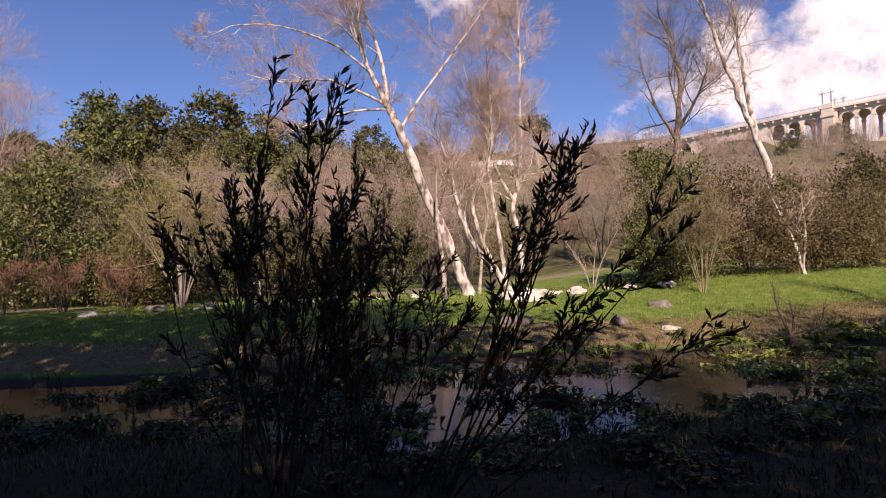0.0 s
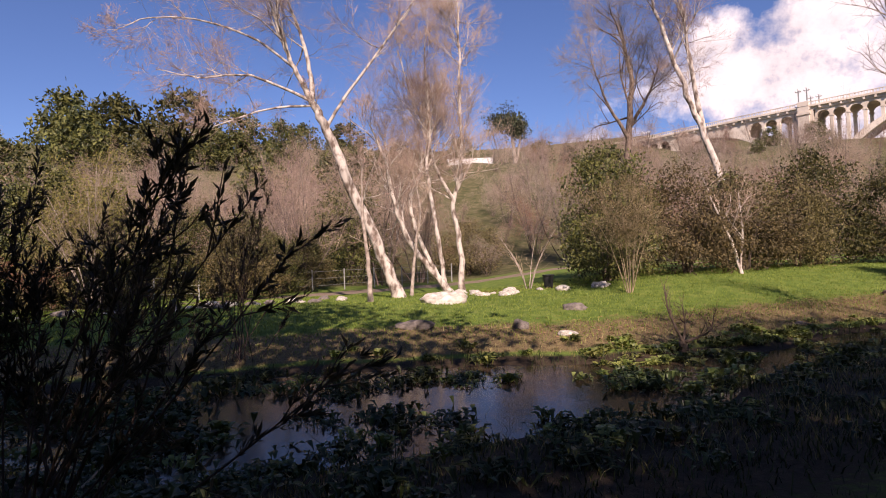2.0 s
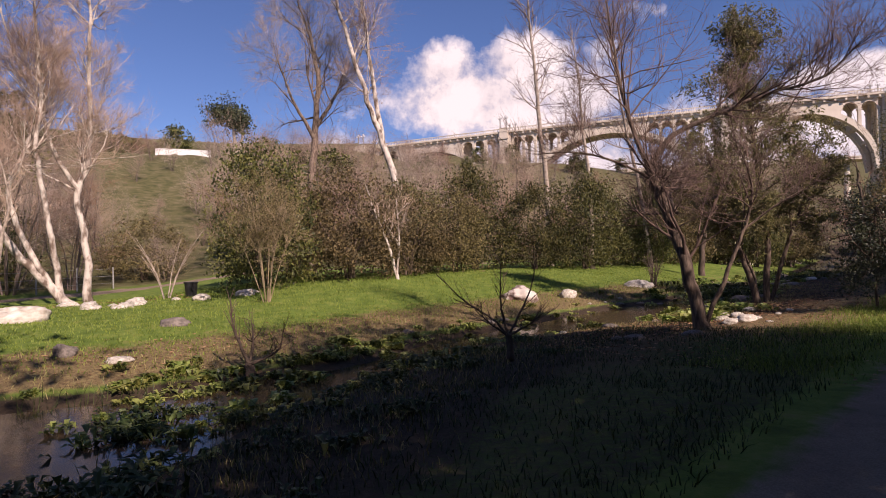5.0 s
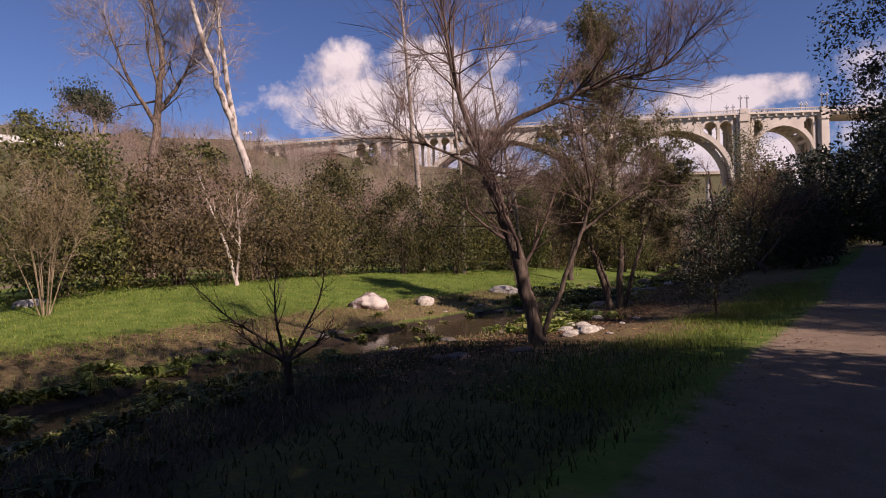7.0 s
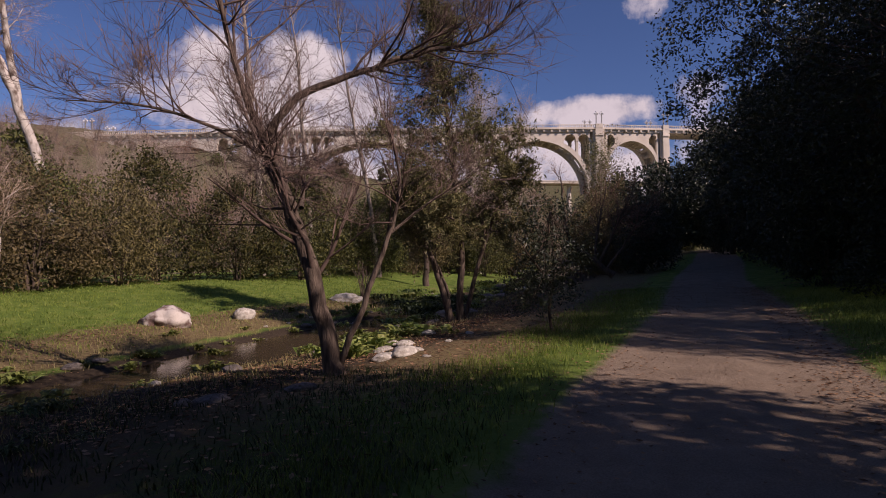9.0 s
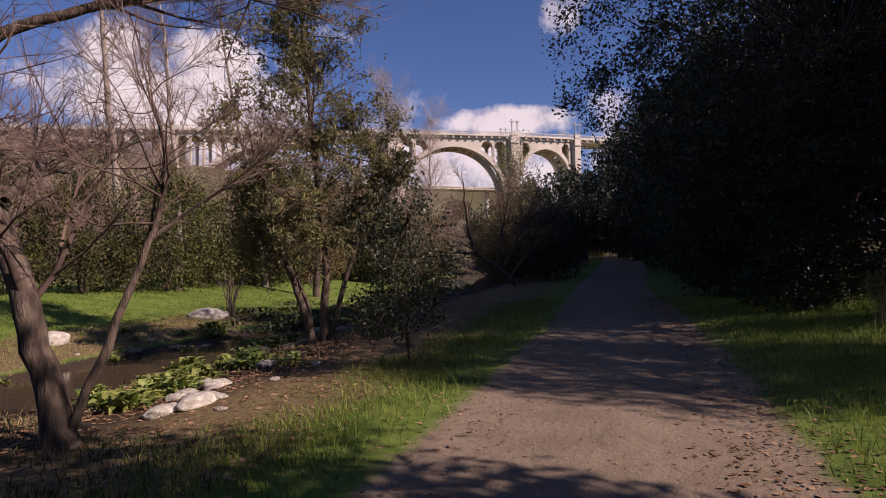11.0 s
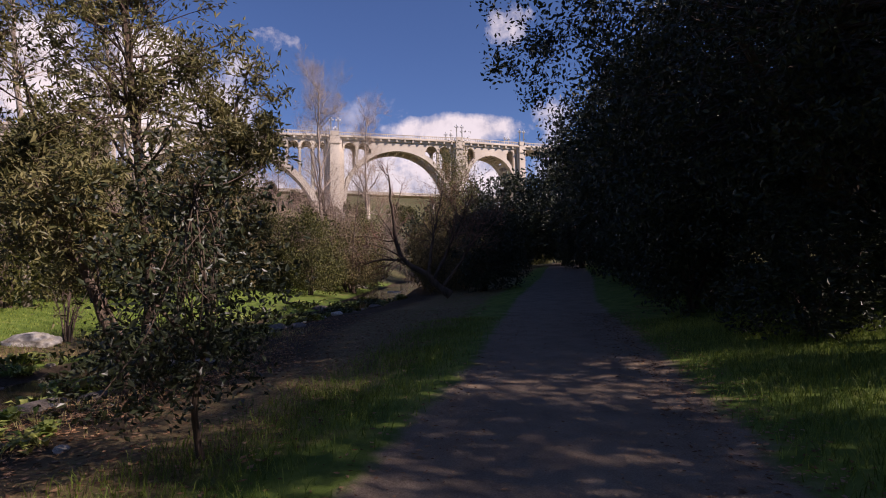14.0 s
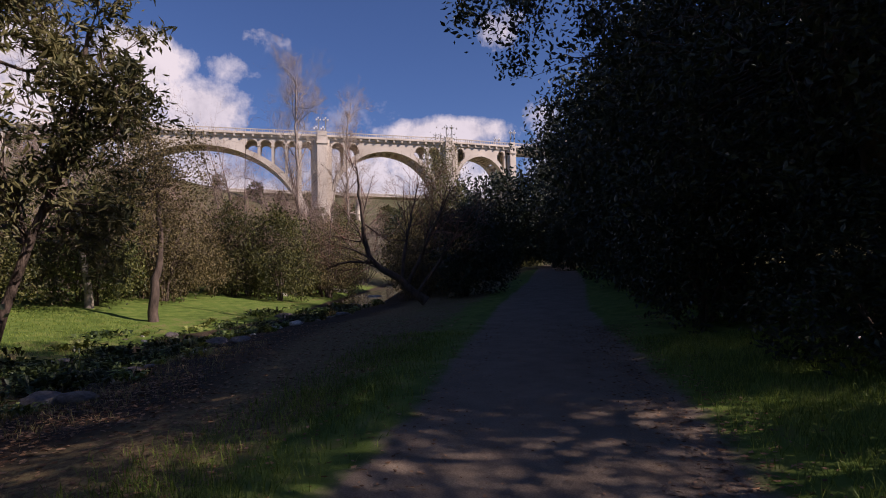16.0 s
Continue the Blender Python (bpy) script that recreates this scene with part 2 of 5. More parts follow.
def ground_material():
    m = bpy.data.materials.new("ground")
    m.use_nodes = True
    t = m.node_tree
    b = t.nodes["Principled BSDF"]
    b.inputs["Roughness"].default_value, b.inputs["Specular IOR Level"].default_value = 0.95, 0.15
    co = t.nodes.new("ShaderNodeTexCoord")

    def noise_at(scale, detail=8):
        n = t.nodes.new("ShaderNodeTexNoise")
        n.inputs["Scale"].default_value, n.inputs["Detail"].default_value, n.inputs["Roughness"].default_value = scale, detail, 0.65
        t.links.new(co.outputs["Object"], n.inputs["Vector"])
        return n.outputs["Fac"]

    def ramp(fac, *stops):
        r = t.nodes.new("ShaderNodeValToRGB")
        while len(r.color_ramp.elements) < len(stops):
            r.color_ramp.elements.new(0.5)
        for e, (p, c) in zip(r.color_ramp.elements, stops):
            e.position, e.color = p, (*c, 1)
        t.links.new(fac, r.inputs[0])
        return r.outputs[0]

    def blend(fac, a, c):
        x = t.nodes.new("ShaderNodeMix")
        x.data_type = "RGBA"
        t.links.new(fac, x.inputs[0])
        t.links.new(a, x.inputs[6])
        t.links.new(c, x.inputs[7])
        return x.outputs[2]

    def mask(name, ragged, gain):
        a = t.nodes.new("ShaderNodeAttribute")
        a.attribute_name = name
        s = t.nodes.new("ShaderNodeMath")
        s.operation = "MULTIPLY_ADD"
        t.links.new(ragged, s.inputs[0])
        s.inputs[1].default_value = gain
        t.links.new(a.outputs["Fac"], s.inputs[2])
        r = t.nodes.new("ShaderNodeMapRange")
        r.inputs[1].default_value, r.inputs[2].default_value = 0.35 + gain / 2, 0.65 + gain / 2
        t.links.new(s.outputs[0], r.inputs[0])
        return r.outputs[0]

    n_big, n_mid, n_fine, n_grain = noise_at(0.9, 12), noise_at(2.2), noise_at(14), noise_at(70)
    green = ramp(n_mid, (0.3, (0.06, 0.095, 0.018)), (0.5, (0.115, 0.17, 0.03)), (0.72, (0.20, 0.22, 0.055)))
    dry = ramp(n_fine, (0.32, (0.07, 0.045, 0.024)), (0.5, (0.17, 0.12, 0.06)), (0.7, (0.24, 0.20, 0.085)))
    dirt = ramp(n_mid, (0.25, (0.14, 0.10, 0.07)), (0.5, (0.24, 0.178, 0.126)), (0.8, (0.34, 0.265, 0.19)))
    speck = ramp(n_grain, (0.35, (0.085, 0.058, 0.04)), (0.6, (0.29, 0.22, 0.155)))
    # wet mud at the water; also the dark colour painted as near-bank shade
    mud_and_shade = ramp(n_fine, (0.3, (0.026, 0.018, 0.012)), (0.7, (0.075, 0.054, 0.034)))
    hill = ramp(n_big, (0.33, (0.045, 0.050, 0.018)), (0.5, (0.095, 0.09, 0.038)), (0.7, (0.17, 0.135, 0.08)))
    half = t.nodes.new("ShaderNodeMix")
    half.data_type = "RGBA"
    half.inputs[0].default_value = 0.4
    t.links.new(dirt, half.inputs[6])
    t.links.new(speck, half.inputs[7])
    c = blend(mask("dry", n_mid, 1.1), green, dry)
    c = blend(mask("hill", n_mid, 0.5), c, hill)
    c = blend(mask("mud_and_shade", n_fine, 0.6), c, mud_and_shade)
    c = blend(mask("dirt", n_mid, 1.0), c, half.outputs[2])
    t.links.new(c, b.inputs["Base Color"])
    bp = t.nodes.new("ShaderNodeBump")
    bp.inputs["Strength"].default_value, bp.inputs["Distance"].default_value = 0.7, 0.03
    t.links.new(n_fine, bp.inputs["Height"])
    bp2 = t.nodes.new("ShaderNodeBump")
    bp2.inputs["Strength"].default_value, bp2.inputs["Distance"].default_value = 0.5, 0.008
    t.links.new(n_grain, bp2.inputs["Height"])
    t.links.new(bp.outputs[0], bp2.inputs["Normal"])
    t.links.new(bp2.outputs[0], b.inputs["Normal"])
    return m


def water_material():
    m = bpy.data.materials.new("creek_water")
    m.use_nodes = True
    t = m.node_tree
    b = t.nodes["Principled BSDF"]
    b.inputs["Base Color"].default_value = (0.060, 0.040, 0.026, 1)
    b.inputs["Roughness"].default_value, b.inputs["IOR"].default_value = 0.13, 1.33
    co = t.nodes.new("ShaderNodeTexCoord")
    n = t.nodes.new("ShaderNodeTexNoise")
    n.inputs["Scale"].default_value, n.inputs["Detail"].default_value = 5.0, 5
    t.links.new(co.outputs["Object"], n.inputs["Vector"])
    bp = t.nodes.new("ShaderNodeBump")
    bp.inputs["Strength"].default_value, bp.inputs["Distance"].default_value = 0.10, 0.02
    t.links.new(n.outputs["Fac"], bp.inputs["Height"])
    t.links.new(bp.outputs[0], b.inputs["Normal"])
    return m


GROUND, WATER = ground_material(), water_material()

# ---- mesh helpers ----
rng = np.random.default_rng(7)


def raw_mesh(name, verts, faces, smooth=False):
    me = bpy.data.meshes.new(name)
    me.from_pydata(np.asarray(verts).tolist(), [], faces if isinstance(faces, list) else faces.tolist())
    if smooth:
        me.polygons.foreach_set("use_smooth", [True] * len(me.polygons))
    me.update()
    return me


def part(name, me, mat, parent=None, label=""):
    """One mesh object under a thing or a part; me is a mesh or a bmesh."""
    if isinstance(me, bmesh.types.BMesh):
        bm, me = me, bpy.data.meshes.new(name)
        bm.to_mesh(me)
        bm.free()
    me.materials.clear()
    me.materials.append(mat)
    ob = new(name, me)
    ob.parent = parent
    return tagged(ob, label)


def tubes(lines, sides=6):
    """Tapered round stems along polylines of (points, radii)."""
    verts, faces, base = [], [], 0
    ang = np.linspace(0, 2 * np.pi, sides, endpoint=False)
    ring = np.stack([np.cos(ang), np.sin(ang)], -1)
    for pts, radii in lines:
        pts = np.asarray(pts, float)
        tan = np.gradient(pts, axis=0)
        tan /= np.linalg.norm(tan, axis=1, keepdims=True) + 1e-9
        ref = np.array((1.0, 0, 0)) if abs(tan[0][0]) < 0.8 else np.array((0, 1.0, 0))
        u = np.cross(tan, ref)
        u /= np.linalg.norm(u, axis=1, keepdims=True) + 1e-9
        v = np.cross(tan, u)
        n = len(pts)
        rr = np.asarray(radii, float)[:, None, None]
        verts.append((pts[:, None] + rr * (ring[None, :, :1] * u[:, None] + ring[None, :, 1:] * v[:, None])).reshape(-1, 3))
        for i in range(n - 1):
            for j in range(sides):
                k = (j + 1) % sides
                faces.append((base + i * sides + j, base + i * sides + k, base + (i + 1) * sides + k, base + (i + 1) * sides + j))
        faces.append(tuple(base + (n - 1) * sides + j for j in range(sides)))
        base += n * sides
    return np.concatenate(verts), faces


def cones(starts, ends, radii):
    """Thin three-sided twigs that run out to a point."""
    s, e = np.asarray(starts, float), np.asarray(ends, float)
    d = e - s
    d /= np.linalg.norm(d, axis=1, keepdims=True) + 1e-9
    u = np.cross(d, np.where(np.abs(d[:, :1]) < 0.8, (1.0, 0, 0), (0, 1.0, 0)))
    u /= np.linalg.norm(u, axis=1, keepdims=True) + 1e-9
    v = np.cross(d, u)
    r = np.asarray(radii, float).reshape(-1, 1)
    a = [s + r * (math.cos(q) * u + math.sin(q) * v) for q in (0, 2.094, 4.189)]
    verts = np.stack([*a, e], 1).reshape(-1, 3)
    k = np.arange(len(s))[:, None] * 4
    faces = np.concatenate([k + (0, 1, 3), k + (1, 2, 3), k + (2, 0, 3)])
    return verts, faces


def leaves(at, size, slim=0.45, along=None, up=0.3, rg=None):
    """Leaves folded along the midrib, at points, turned at random or along a direction."""
    rg = rg or rng
    n = len(at)
    d = rg.normal(size=(n, 3)) if along is None else along + rg.normal(scale=0.45, size=(n, 3))
    d[:, 2] += up * (rg.random(n) - 0.3)
    d /= np.linalg.norm(d, axis=1, keepdims=True) + 1e-9
    w = np.cross(d, rg.normal(size=(n, 3)))
    w /= np.linalg.norm(w, axis=1, keepdims=True) + 1e-9
    nrm = np.cross(d, w)
    L = (np.asarray(size) * (0.6 + 0.8 * rg.random(n)))[:, None]
    mid = at + d * L * 0.45
    verts = np.stack([at, mid + w * L * slim * 0.5 + nrm * L * 0.1, at + d * L, mid - w * L * slim * 0.5 + nrm * L * 0.1], 1).reshape(-1, 3)
    k = np.arange(n)[:, None] * 4
    return verts, np.concatenate([k + (0, 1, 2), k + (0, 2, 3)])


def spline(points, per=5, wobble=0.0, rg=None):
    """A smooth line through a few control points."""
    p = np.asarray(points, float)
    q = np.concatenate([2 * p[:1] - p[1:2], p, 2 * p[-1:] - p[-2:-1]])
    out = []
    for i in range(1, len(q) - 2):
        for s in np.linspace(0, 1, per, endpoint=False):
            a, b, c, d = q[i - 1:i + 3]
            out.append(0.5 * (2 * b + (c - a) * s + (2 * a - 5 * b + 4 * c - d) * s * s + (3 * b - a - 3 * c + d) * s ** 3))
    out.append(p[-1])
    out = np.array(out)
    if wobble:
        out[1:] += (rg or rng).normal(scale=wobble, size=out[1:].shape)
    return out


def unit(v):
    return v / (np.linalg.norm(v) + 1e-9)


def branch_out(line, radii, count, ratio, spread, level, store, rg, rise=0.15, span=(0.3, 1.0), length=None, droop=0.0):
    """Side shoots along a line; level counts down to the last twigs, which are kept as start, end, radius."""
    n = len(line)
    total = length or np.linalg.norm(np.diff(line, axis=0), axis=1).sum()
    for _ in range(count):
        f = rg.uniform(*span) * (n - 1)
        i = min(int(f), n - 2)
        at = line[i] + (line[i + 1] - line[i]) * (f - i)
        d = unit(unit(line[i + 1] - line[i]) + rg.normal(scale=spread, size=3) + (0, 0, rise))
        L = total * ratio * rg.uniform(0.55, 1.25) * (1.15 - 0.6 * f / (n - 1))
        r = max(min(radii[i] * 0.5, 0.018 * L + 0.004), 0.003)
        if level == 0:
            store["twig"].append((at, at + d * L, min(r, store["tw"])))
            continue
        pts = [at]
        seg = 4 if level > 1 else 3
        for s in range(seg):
            d = unit(d + rg.normal(scale=0.16, size=3) + (0, 0, rise * 0.5 - droop * s))
            pts.append(pts[-1] + d * L / seg)
        pts = np.array(pts)
        rad = np.linspace(r, max(r * 0.25, 0.003), len(pts))
        store["limb" if level > 1 else "shoot"].append((pts, rad))
        a, b, c = store["plan"][level - 1]
        branch_out(pts, rad, a, b, c, level - 1, store, rg, rise, (0.2, 1.0), None, droop)


def bare_tree(name, label, stems, bark, twig_mat, plan, rg, twig_r=0.006, limb_mat=None, rise=0.15, droop=0.0, category="tree",
              leaf=None, sides=10, group="", lean_mesh=False):
    """A tree from a few stems of (control points, base radius, tip radius, limbs, reach). leaf: (material, per twig, size, slim)."""
    thing = tagged(new(name), label, category, group)
    store = {"limb": [], "shoot": [], "twig": [], "tw": twig_r, "plan": plan}
    for k, (pts, r0, r1, limbs, reach) in enumerate(stems):
        line = spline(pts, 2 if lean_mesh else 5, r0 * 0.16, rg)
        rad = np.linspace(r0, r1, len(line))
        if k == 0:
            rad[0] *= 1.3
            rad[1] *= 1.1
        part("trunk" if k == 0 else "bough", raw_mesh(name, *tubes([(line, rad)], sides if k == 0 or lean_mesh else 8), True), bark, thing)
        branch_out(line, rad, limbs, 1.0, 0.75, len(plan), store, rg, rise, (0.35, 1.0), reach, droop)
    lm = limb_mat or bark
    if store["limb"]:
        tagged(part("branching", raw_mesh(name, *tubes(store["limb"], 3 if lean_mesh else 5), True), lm, thing), kind="stuff")
    if store["shoot"]:
        if lean_mesh:
            part_mesh = cones([p[0] for p, _ in store["shoot"]], [p[-1] for p, _ in store["shoot"]], [q[0] for _, q in store["shoot"]])
        else:
            part_mesh = tubes(store["shoot"], 3)
        tagged(part("shoot_growth", raw_mesh(name, *part_mesh), twig_mat, thing), kind="stuff")
    if store["twig"]:
        s, e, r = (np.array(x) for x in zip(*store["twig"]))
        tagged(part("twig_growth", raw_mesh(name, *cones(s, e, r)), twig_mat, thing), kind="stuff")
        if leaf:
            mat, per, size, slim = leaf
            f = rg.random((len(s), per, 1)) ** 0.7
            at = (s[:, None] + (e - s)[:, None] * f + rg.normal(scale=size * 0.4, size=(len(s), per, 3))).reshape(-1, 3)
            tagged(part("foliage", raw_mesh(name, *leaves(at, size, slim, rg=rg)), mat, thing), kind="stuff")
    return thing


def clump_points(n, clumps, centre, radii, rg, spread=0.16, hollow=0.55, low=-1.0):
    """Leaf places in clumps near the skin of an uneven ellipsoid."""
    c = rg.normal(size=(clumps, 3))
    c /= np.linalg.norm(c, axis=1, keepdims=True)
    c[:, 2] = np.where(c[:, 2] < low, -c[:, 2], c[:, 2])
    c *= (hollow + (1.0 - hollow) * rg.random((clumps, 1)) ** 0.6) * (0.78 + 0.26 * rg.random((clumps, 1)))
    w = 0.5 + rg.random(clumps)
    k = rg.choice(clumps, n, p=w / w.sum())
    p = c[k] + rg.normal(scale=spread, size=(n, 3)).clip(-1.7 * spread, 1.7 * spread) * (0.6 + 0.8 * rg.random((clumps, 1)))[k]
    return p * np.asarray(radii) + np.asarray(centre)


def leafy_tree(name, label, stems, bark, leaf_mat, crowns, n, size, rg, slim=0.5, category="tree", clumps=70, spread=0.16, hollow=0.5, group="", low=-1.0, limbs=40):
    """Stems as in bare_tree; crowns: list of (centre, radii), each filled with n leaves in clumps and with limbs reaching into it."""
    thing = tagged(new(name), label, category, group)
    limb = []
    for k, (pts, r0, r1) in enumerate(stems):
        line = spline(pts, 5, r0 * 0.1, rg)
        rad = np.linspace(r0, r1, len(line))
        if k == 0:
            rad[0] *= 1.3
        part("trunk" if k == 0 else "bough", raw_mesh(name, *tubes([(line, rad)], 9), True), bark, thing)
    all_v, all_f, base = [], [], 0
    root = np.asarray(stems[0][0][-1], float)
    for (centre, radii), count in zip(crowns, n):
        p = clump_points(count, clumps, centre, radii, rg, spread, hollow, low)
        v, f = leaves(p, size, slim, rg=rg)
        all_v.append(v)
        all_f.append(f + base)
        base += len(v)
        for q in p[rg.choice(len(p), min(limbs, len(p)))]:
            start = root + (np.asarray(centre) - root) * rg.random() * 0.5
            mid = (start + q) / 2 + rg.normal(scale=0.13, size=3) * np.asarray(radii)
            limb.append((spline([start, mid, q], 3), np.linspace(stems[0][2] * 0.2 + 0.006, 0.004, 7)))
    tagged(part("branching", raw_mesh(name, *tubes(limb, 4), True), bark, thing), kind="stuff")
    tagged(part("crown", raw_mesh(name, np.concatenate(all_v), np.concatenate(all_f)), leaf_mat, thing), kind="stuff")
    return thing


def spread_copies(proto, poses):
    """The thing at the first pose and copies of it at the others."""
    for m in poses[1:]:
        copy_thing(proto, m)
    proto.matrix_basis = poses[0]


def scaled(x, y, z, s=1.0, turn=0.0, sz=None):
    return pose(x, y, z, 0, 0, turn) @ Matrix.Diagonal((s, s, sz or s, 1))


def box(bm, x0, y0, z0, x1, y1, z1, m=None):
    r = bmesh.ops.create_cube(bm, size=1.0, matrix=(m or Matrix()) @ Matrix.LocRotScale(((x0 + x1) / 2, (y0 + y1) / 2, (z0 + z1) / 2), None, (x1 - x0, y1 - y0, z1 - z0)))
    return r["verts"]

# ---- ground ----
CREEK = np.array([(-60, 4, 2.0), (-20, 8.6, 1.6), (-6, 8.9, 1.4), (0, 8.6, 2.7), (3, 9.2, 2.3), (5, 9.4, 1.85), (7, 10.4, 1.1), (8.7, 10.9, 0.8), (10, 11.6, 0.65), (11.5, 12.8, 0.65),
                  (14.5, 13.4, 1.0), (17, 14.0, 1.3), (20, 14.9, 1.3), (23, 15.5, 1.3), (27, 17.3, 0.8), (32, 19.6, 0.8), (38, 20.6, 0.8),
                  (46, 24, 1.6), (60, 31, 1.6), (90, 45, 2.0), (160, 80, 2.0)])
TRAIL = np.array([(-60, -16, 1.25), (-5, -1.4, 1.25), (0, 0, 1.25), (5.7, 1.54, 1.25), (11.5, 3.14, 1.35), (16, 4.35, 1.4), (20, 5.3, 1.4), (24, 6.3, 1.35),
                  (30, 8.1, 1.35), (36, 9.9, 1.35), (48, 12.6, 1.4), (67, 17.6, 1.5), (110, 30, 1.5)])
TRAIL_Z = ((-60, 0, 6, 10, 20, 34, 47, 62, 110), (-0.3, 0.0, 0.0, 0.03, 0.16, 0.25, 0.75, 1.2, 1.6))
ROAD = np.array([(-60, -8, 1.3), (-14, 22.5, 1.3), (-7.2, 26.6, 1.3), (-2.7, 30.4, 1.3), (4.8, 36.5, 1.4), (11, 39, 1.4), (20, 38, 1.4), (40, 40, 1.4), (90, 70, 1.5)])


def away(x, y, line):
    """Distance from a line's edge (negative within it), and the side of it (+1 to its left)."""
    best, side = np.full(x.shape, 1e9), np.ones(x.shape)
    for (ax, ay, aw), (bx, by, bw) in zip(line[:-1], line[1:]):
        vx, vy = bx - ax, by - ay
        f = np.clip(((x - ax) * vx + (y - ay) * vy) / (vx * vx + vy * vy), 0, 1)
        dist = np.hypot(x - ax - f * vx, y - ay - f * vy) - (aw + f * (bw - aw))
        near = dist < best
        best = np.where(near, dist, best)
        side = np.where(near, np.sign(vx * (y - ay) - vy * (x - ax)), side)
    return best, side


def ease(v, a, b):
    t = np.clip((v - a) / (b - a), 0, 1)
    return t * t * (3 - 2 * t)


def lumps(x, y):
    return (0.03 * np.sin(x * 1.3 + 0.7 * y) * np.cos(y * 1.1 - 0.4 * x) + 0.018 * np.sin(3.1 * x + 1.7) * np.sin(2.7 * y + 0.3 * x)
            + 0.010 * np.sin(6.3 * x + 2.9 * y) * np.cos(5.2 * y - 1.9 * x))


def terrain(x, y):
    x, y = np.asarray(x, float), np.asarray(y, float)
    e, side = away(x, y, CREEK)
    p, pside = away(x, y, TRAIL)
    zp = np.interp(x, *TRAIL_Z)
    t = np.clip(e, 0, None) / (np.clip(e, 0, None) + np.clip(p, 0, None) + 1e-6)
    near = -0.5 + (zp + 0.5) * t ** 0.7
    ec = np.clip(e, 0, None)
    far = -0.5 + 0.72 * (1 - np.exp(-ec / 3.6)) + 0.42 * ease(ec, 2.5, 9) * ease(x, 5, 13) * (1 - 0.5 * ease(x, 30, 60)) - 0.28 * ease(ec, 9, 18) * (1 - ease(x, 2, 10))
    right = zp + 0.09 * np.clip(p, 0, 6)
    z = np.where(side > 0, far, np.where(pside > 0, near, right))
    z = np.where(p < 0, zp - 0.02 * (1 - (p / 1.5) ** 2), z)
    z = np.where(e < 0, -0.5 - 0.30 * ease(-e, 0, 0.8), z)
    d = -0.257 * x + 0.966 * y
    s = 0.966 * x + 0.257 * y
    hill = 21 * ease(d, 36, 118) + 19 * ease(d, 125, 200) + 8 * ease(d, 16, 40) * ease(s, 60, 160)
    # right-hand slope, hidden behind the oaks, raised to cut low sky light
    hill_r = (22 + 18 * ease(s, 120, 260)) * ease(-d, 12, 52)
    rim = 60 * ease(np.hypot(x, y), 380, 900)
    return z + hill + hill_r + rim + lumps(x, y) * ease(np.minimum(p, e), -0.2, 0.8) * (1 + 6 * ease(np.abs(d - 10), 40, 120))


def gz(x, y):
    return float(terrain(np.array([x]), np.array([y]))[0])


def steps(*runs):
    out = [runs[0][0]]
    for a, b, n in runs:
        out += list(np.linspace(a, b, n + 1)[1:])
    return np.array(out)


def build_ground():
    gx = steps((-1500, -300, 8), (-300, -60, 20), (-60, -14, 30), (-14, 42, 190), (42, 80, 40), (80, 300, 40), (300, 1500, 10))
    gy = steps((-1500, -300, 8), (-300, -60, 16), (-60, -8, 30), (-8, 28, 130), (28, 60, 40), (60, 260, 40), (260, 1500, 12))
    X, Y = np.meshgrid(gx, gy)
    Z = terrain(X, Y)
    n, m = X.shape
    verts = np.stack([X, Y, Z], -1).reshape(-1, 3)
    i = (np.arange(n - 1)[:, None] * m + np.arange(m - 1)).ravel()
    me = raw_mesh("ground", verts, np.stack([i, i + 1, i + m + 1, i + m], -1), True)
    e, side = away(X, Y, CREEK)
    p, pside = away(X, Y, TRAIL)
    r, _ = away(X, Y, ROAD)
    d = -0.257 * X + 0.966 * Y
    dirt = np.maximum(1 - ease(p, -0.35, 0.45), 0.9 * (1 - ease(r, -0.4, 0.5)))
    # mud at the water's edge, plus shade painted across the near bank
    mud_and_shade = np.maximum(1 - ease(e, 0.0, 0.7), np.where((side < 0) & (pside > 0), np.maximum(0.75 * (1 - ease(e, 2.0, 5.0)), 0.55 * (1 - ease(X, 13, 16)) * ease(p, 0.1, 0.7)), 0))
    dry = np.where(side > 0, ease(e, 0.3, 1.0) * (1 - ease(e, 1.6, 3.8)) * 0.95 * (1 - 0.8 * ease(X, 23, 28)) + 0.18, np.where(pside > 0, 0.6 * (1 - ease(e, 2.5, 5.0)) * ease(X, 8, 14) + 0.25 + 0.4 * ease(p, 0.6, 1.6) * ease(X, 12, 16), 0.25))
    hillm = np.maximum(np.maximum(ease(d, 33, 42), ease(-d, 5, 8)), ease(X, 60, 80))
    for key, val in (("dirt", dirt), ("mud_and_shade", mud_and_shade), ("dry", dry), ("hill", hillm)):
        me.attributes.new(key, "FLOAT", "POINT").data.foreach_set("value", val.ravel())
    return tagged(part("ground", me, GROUND), "creekside ground with lawn, muddy banks darkened for shade, and a dirt trail", "ground", kind="structure")


build_ground()


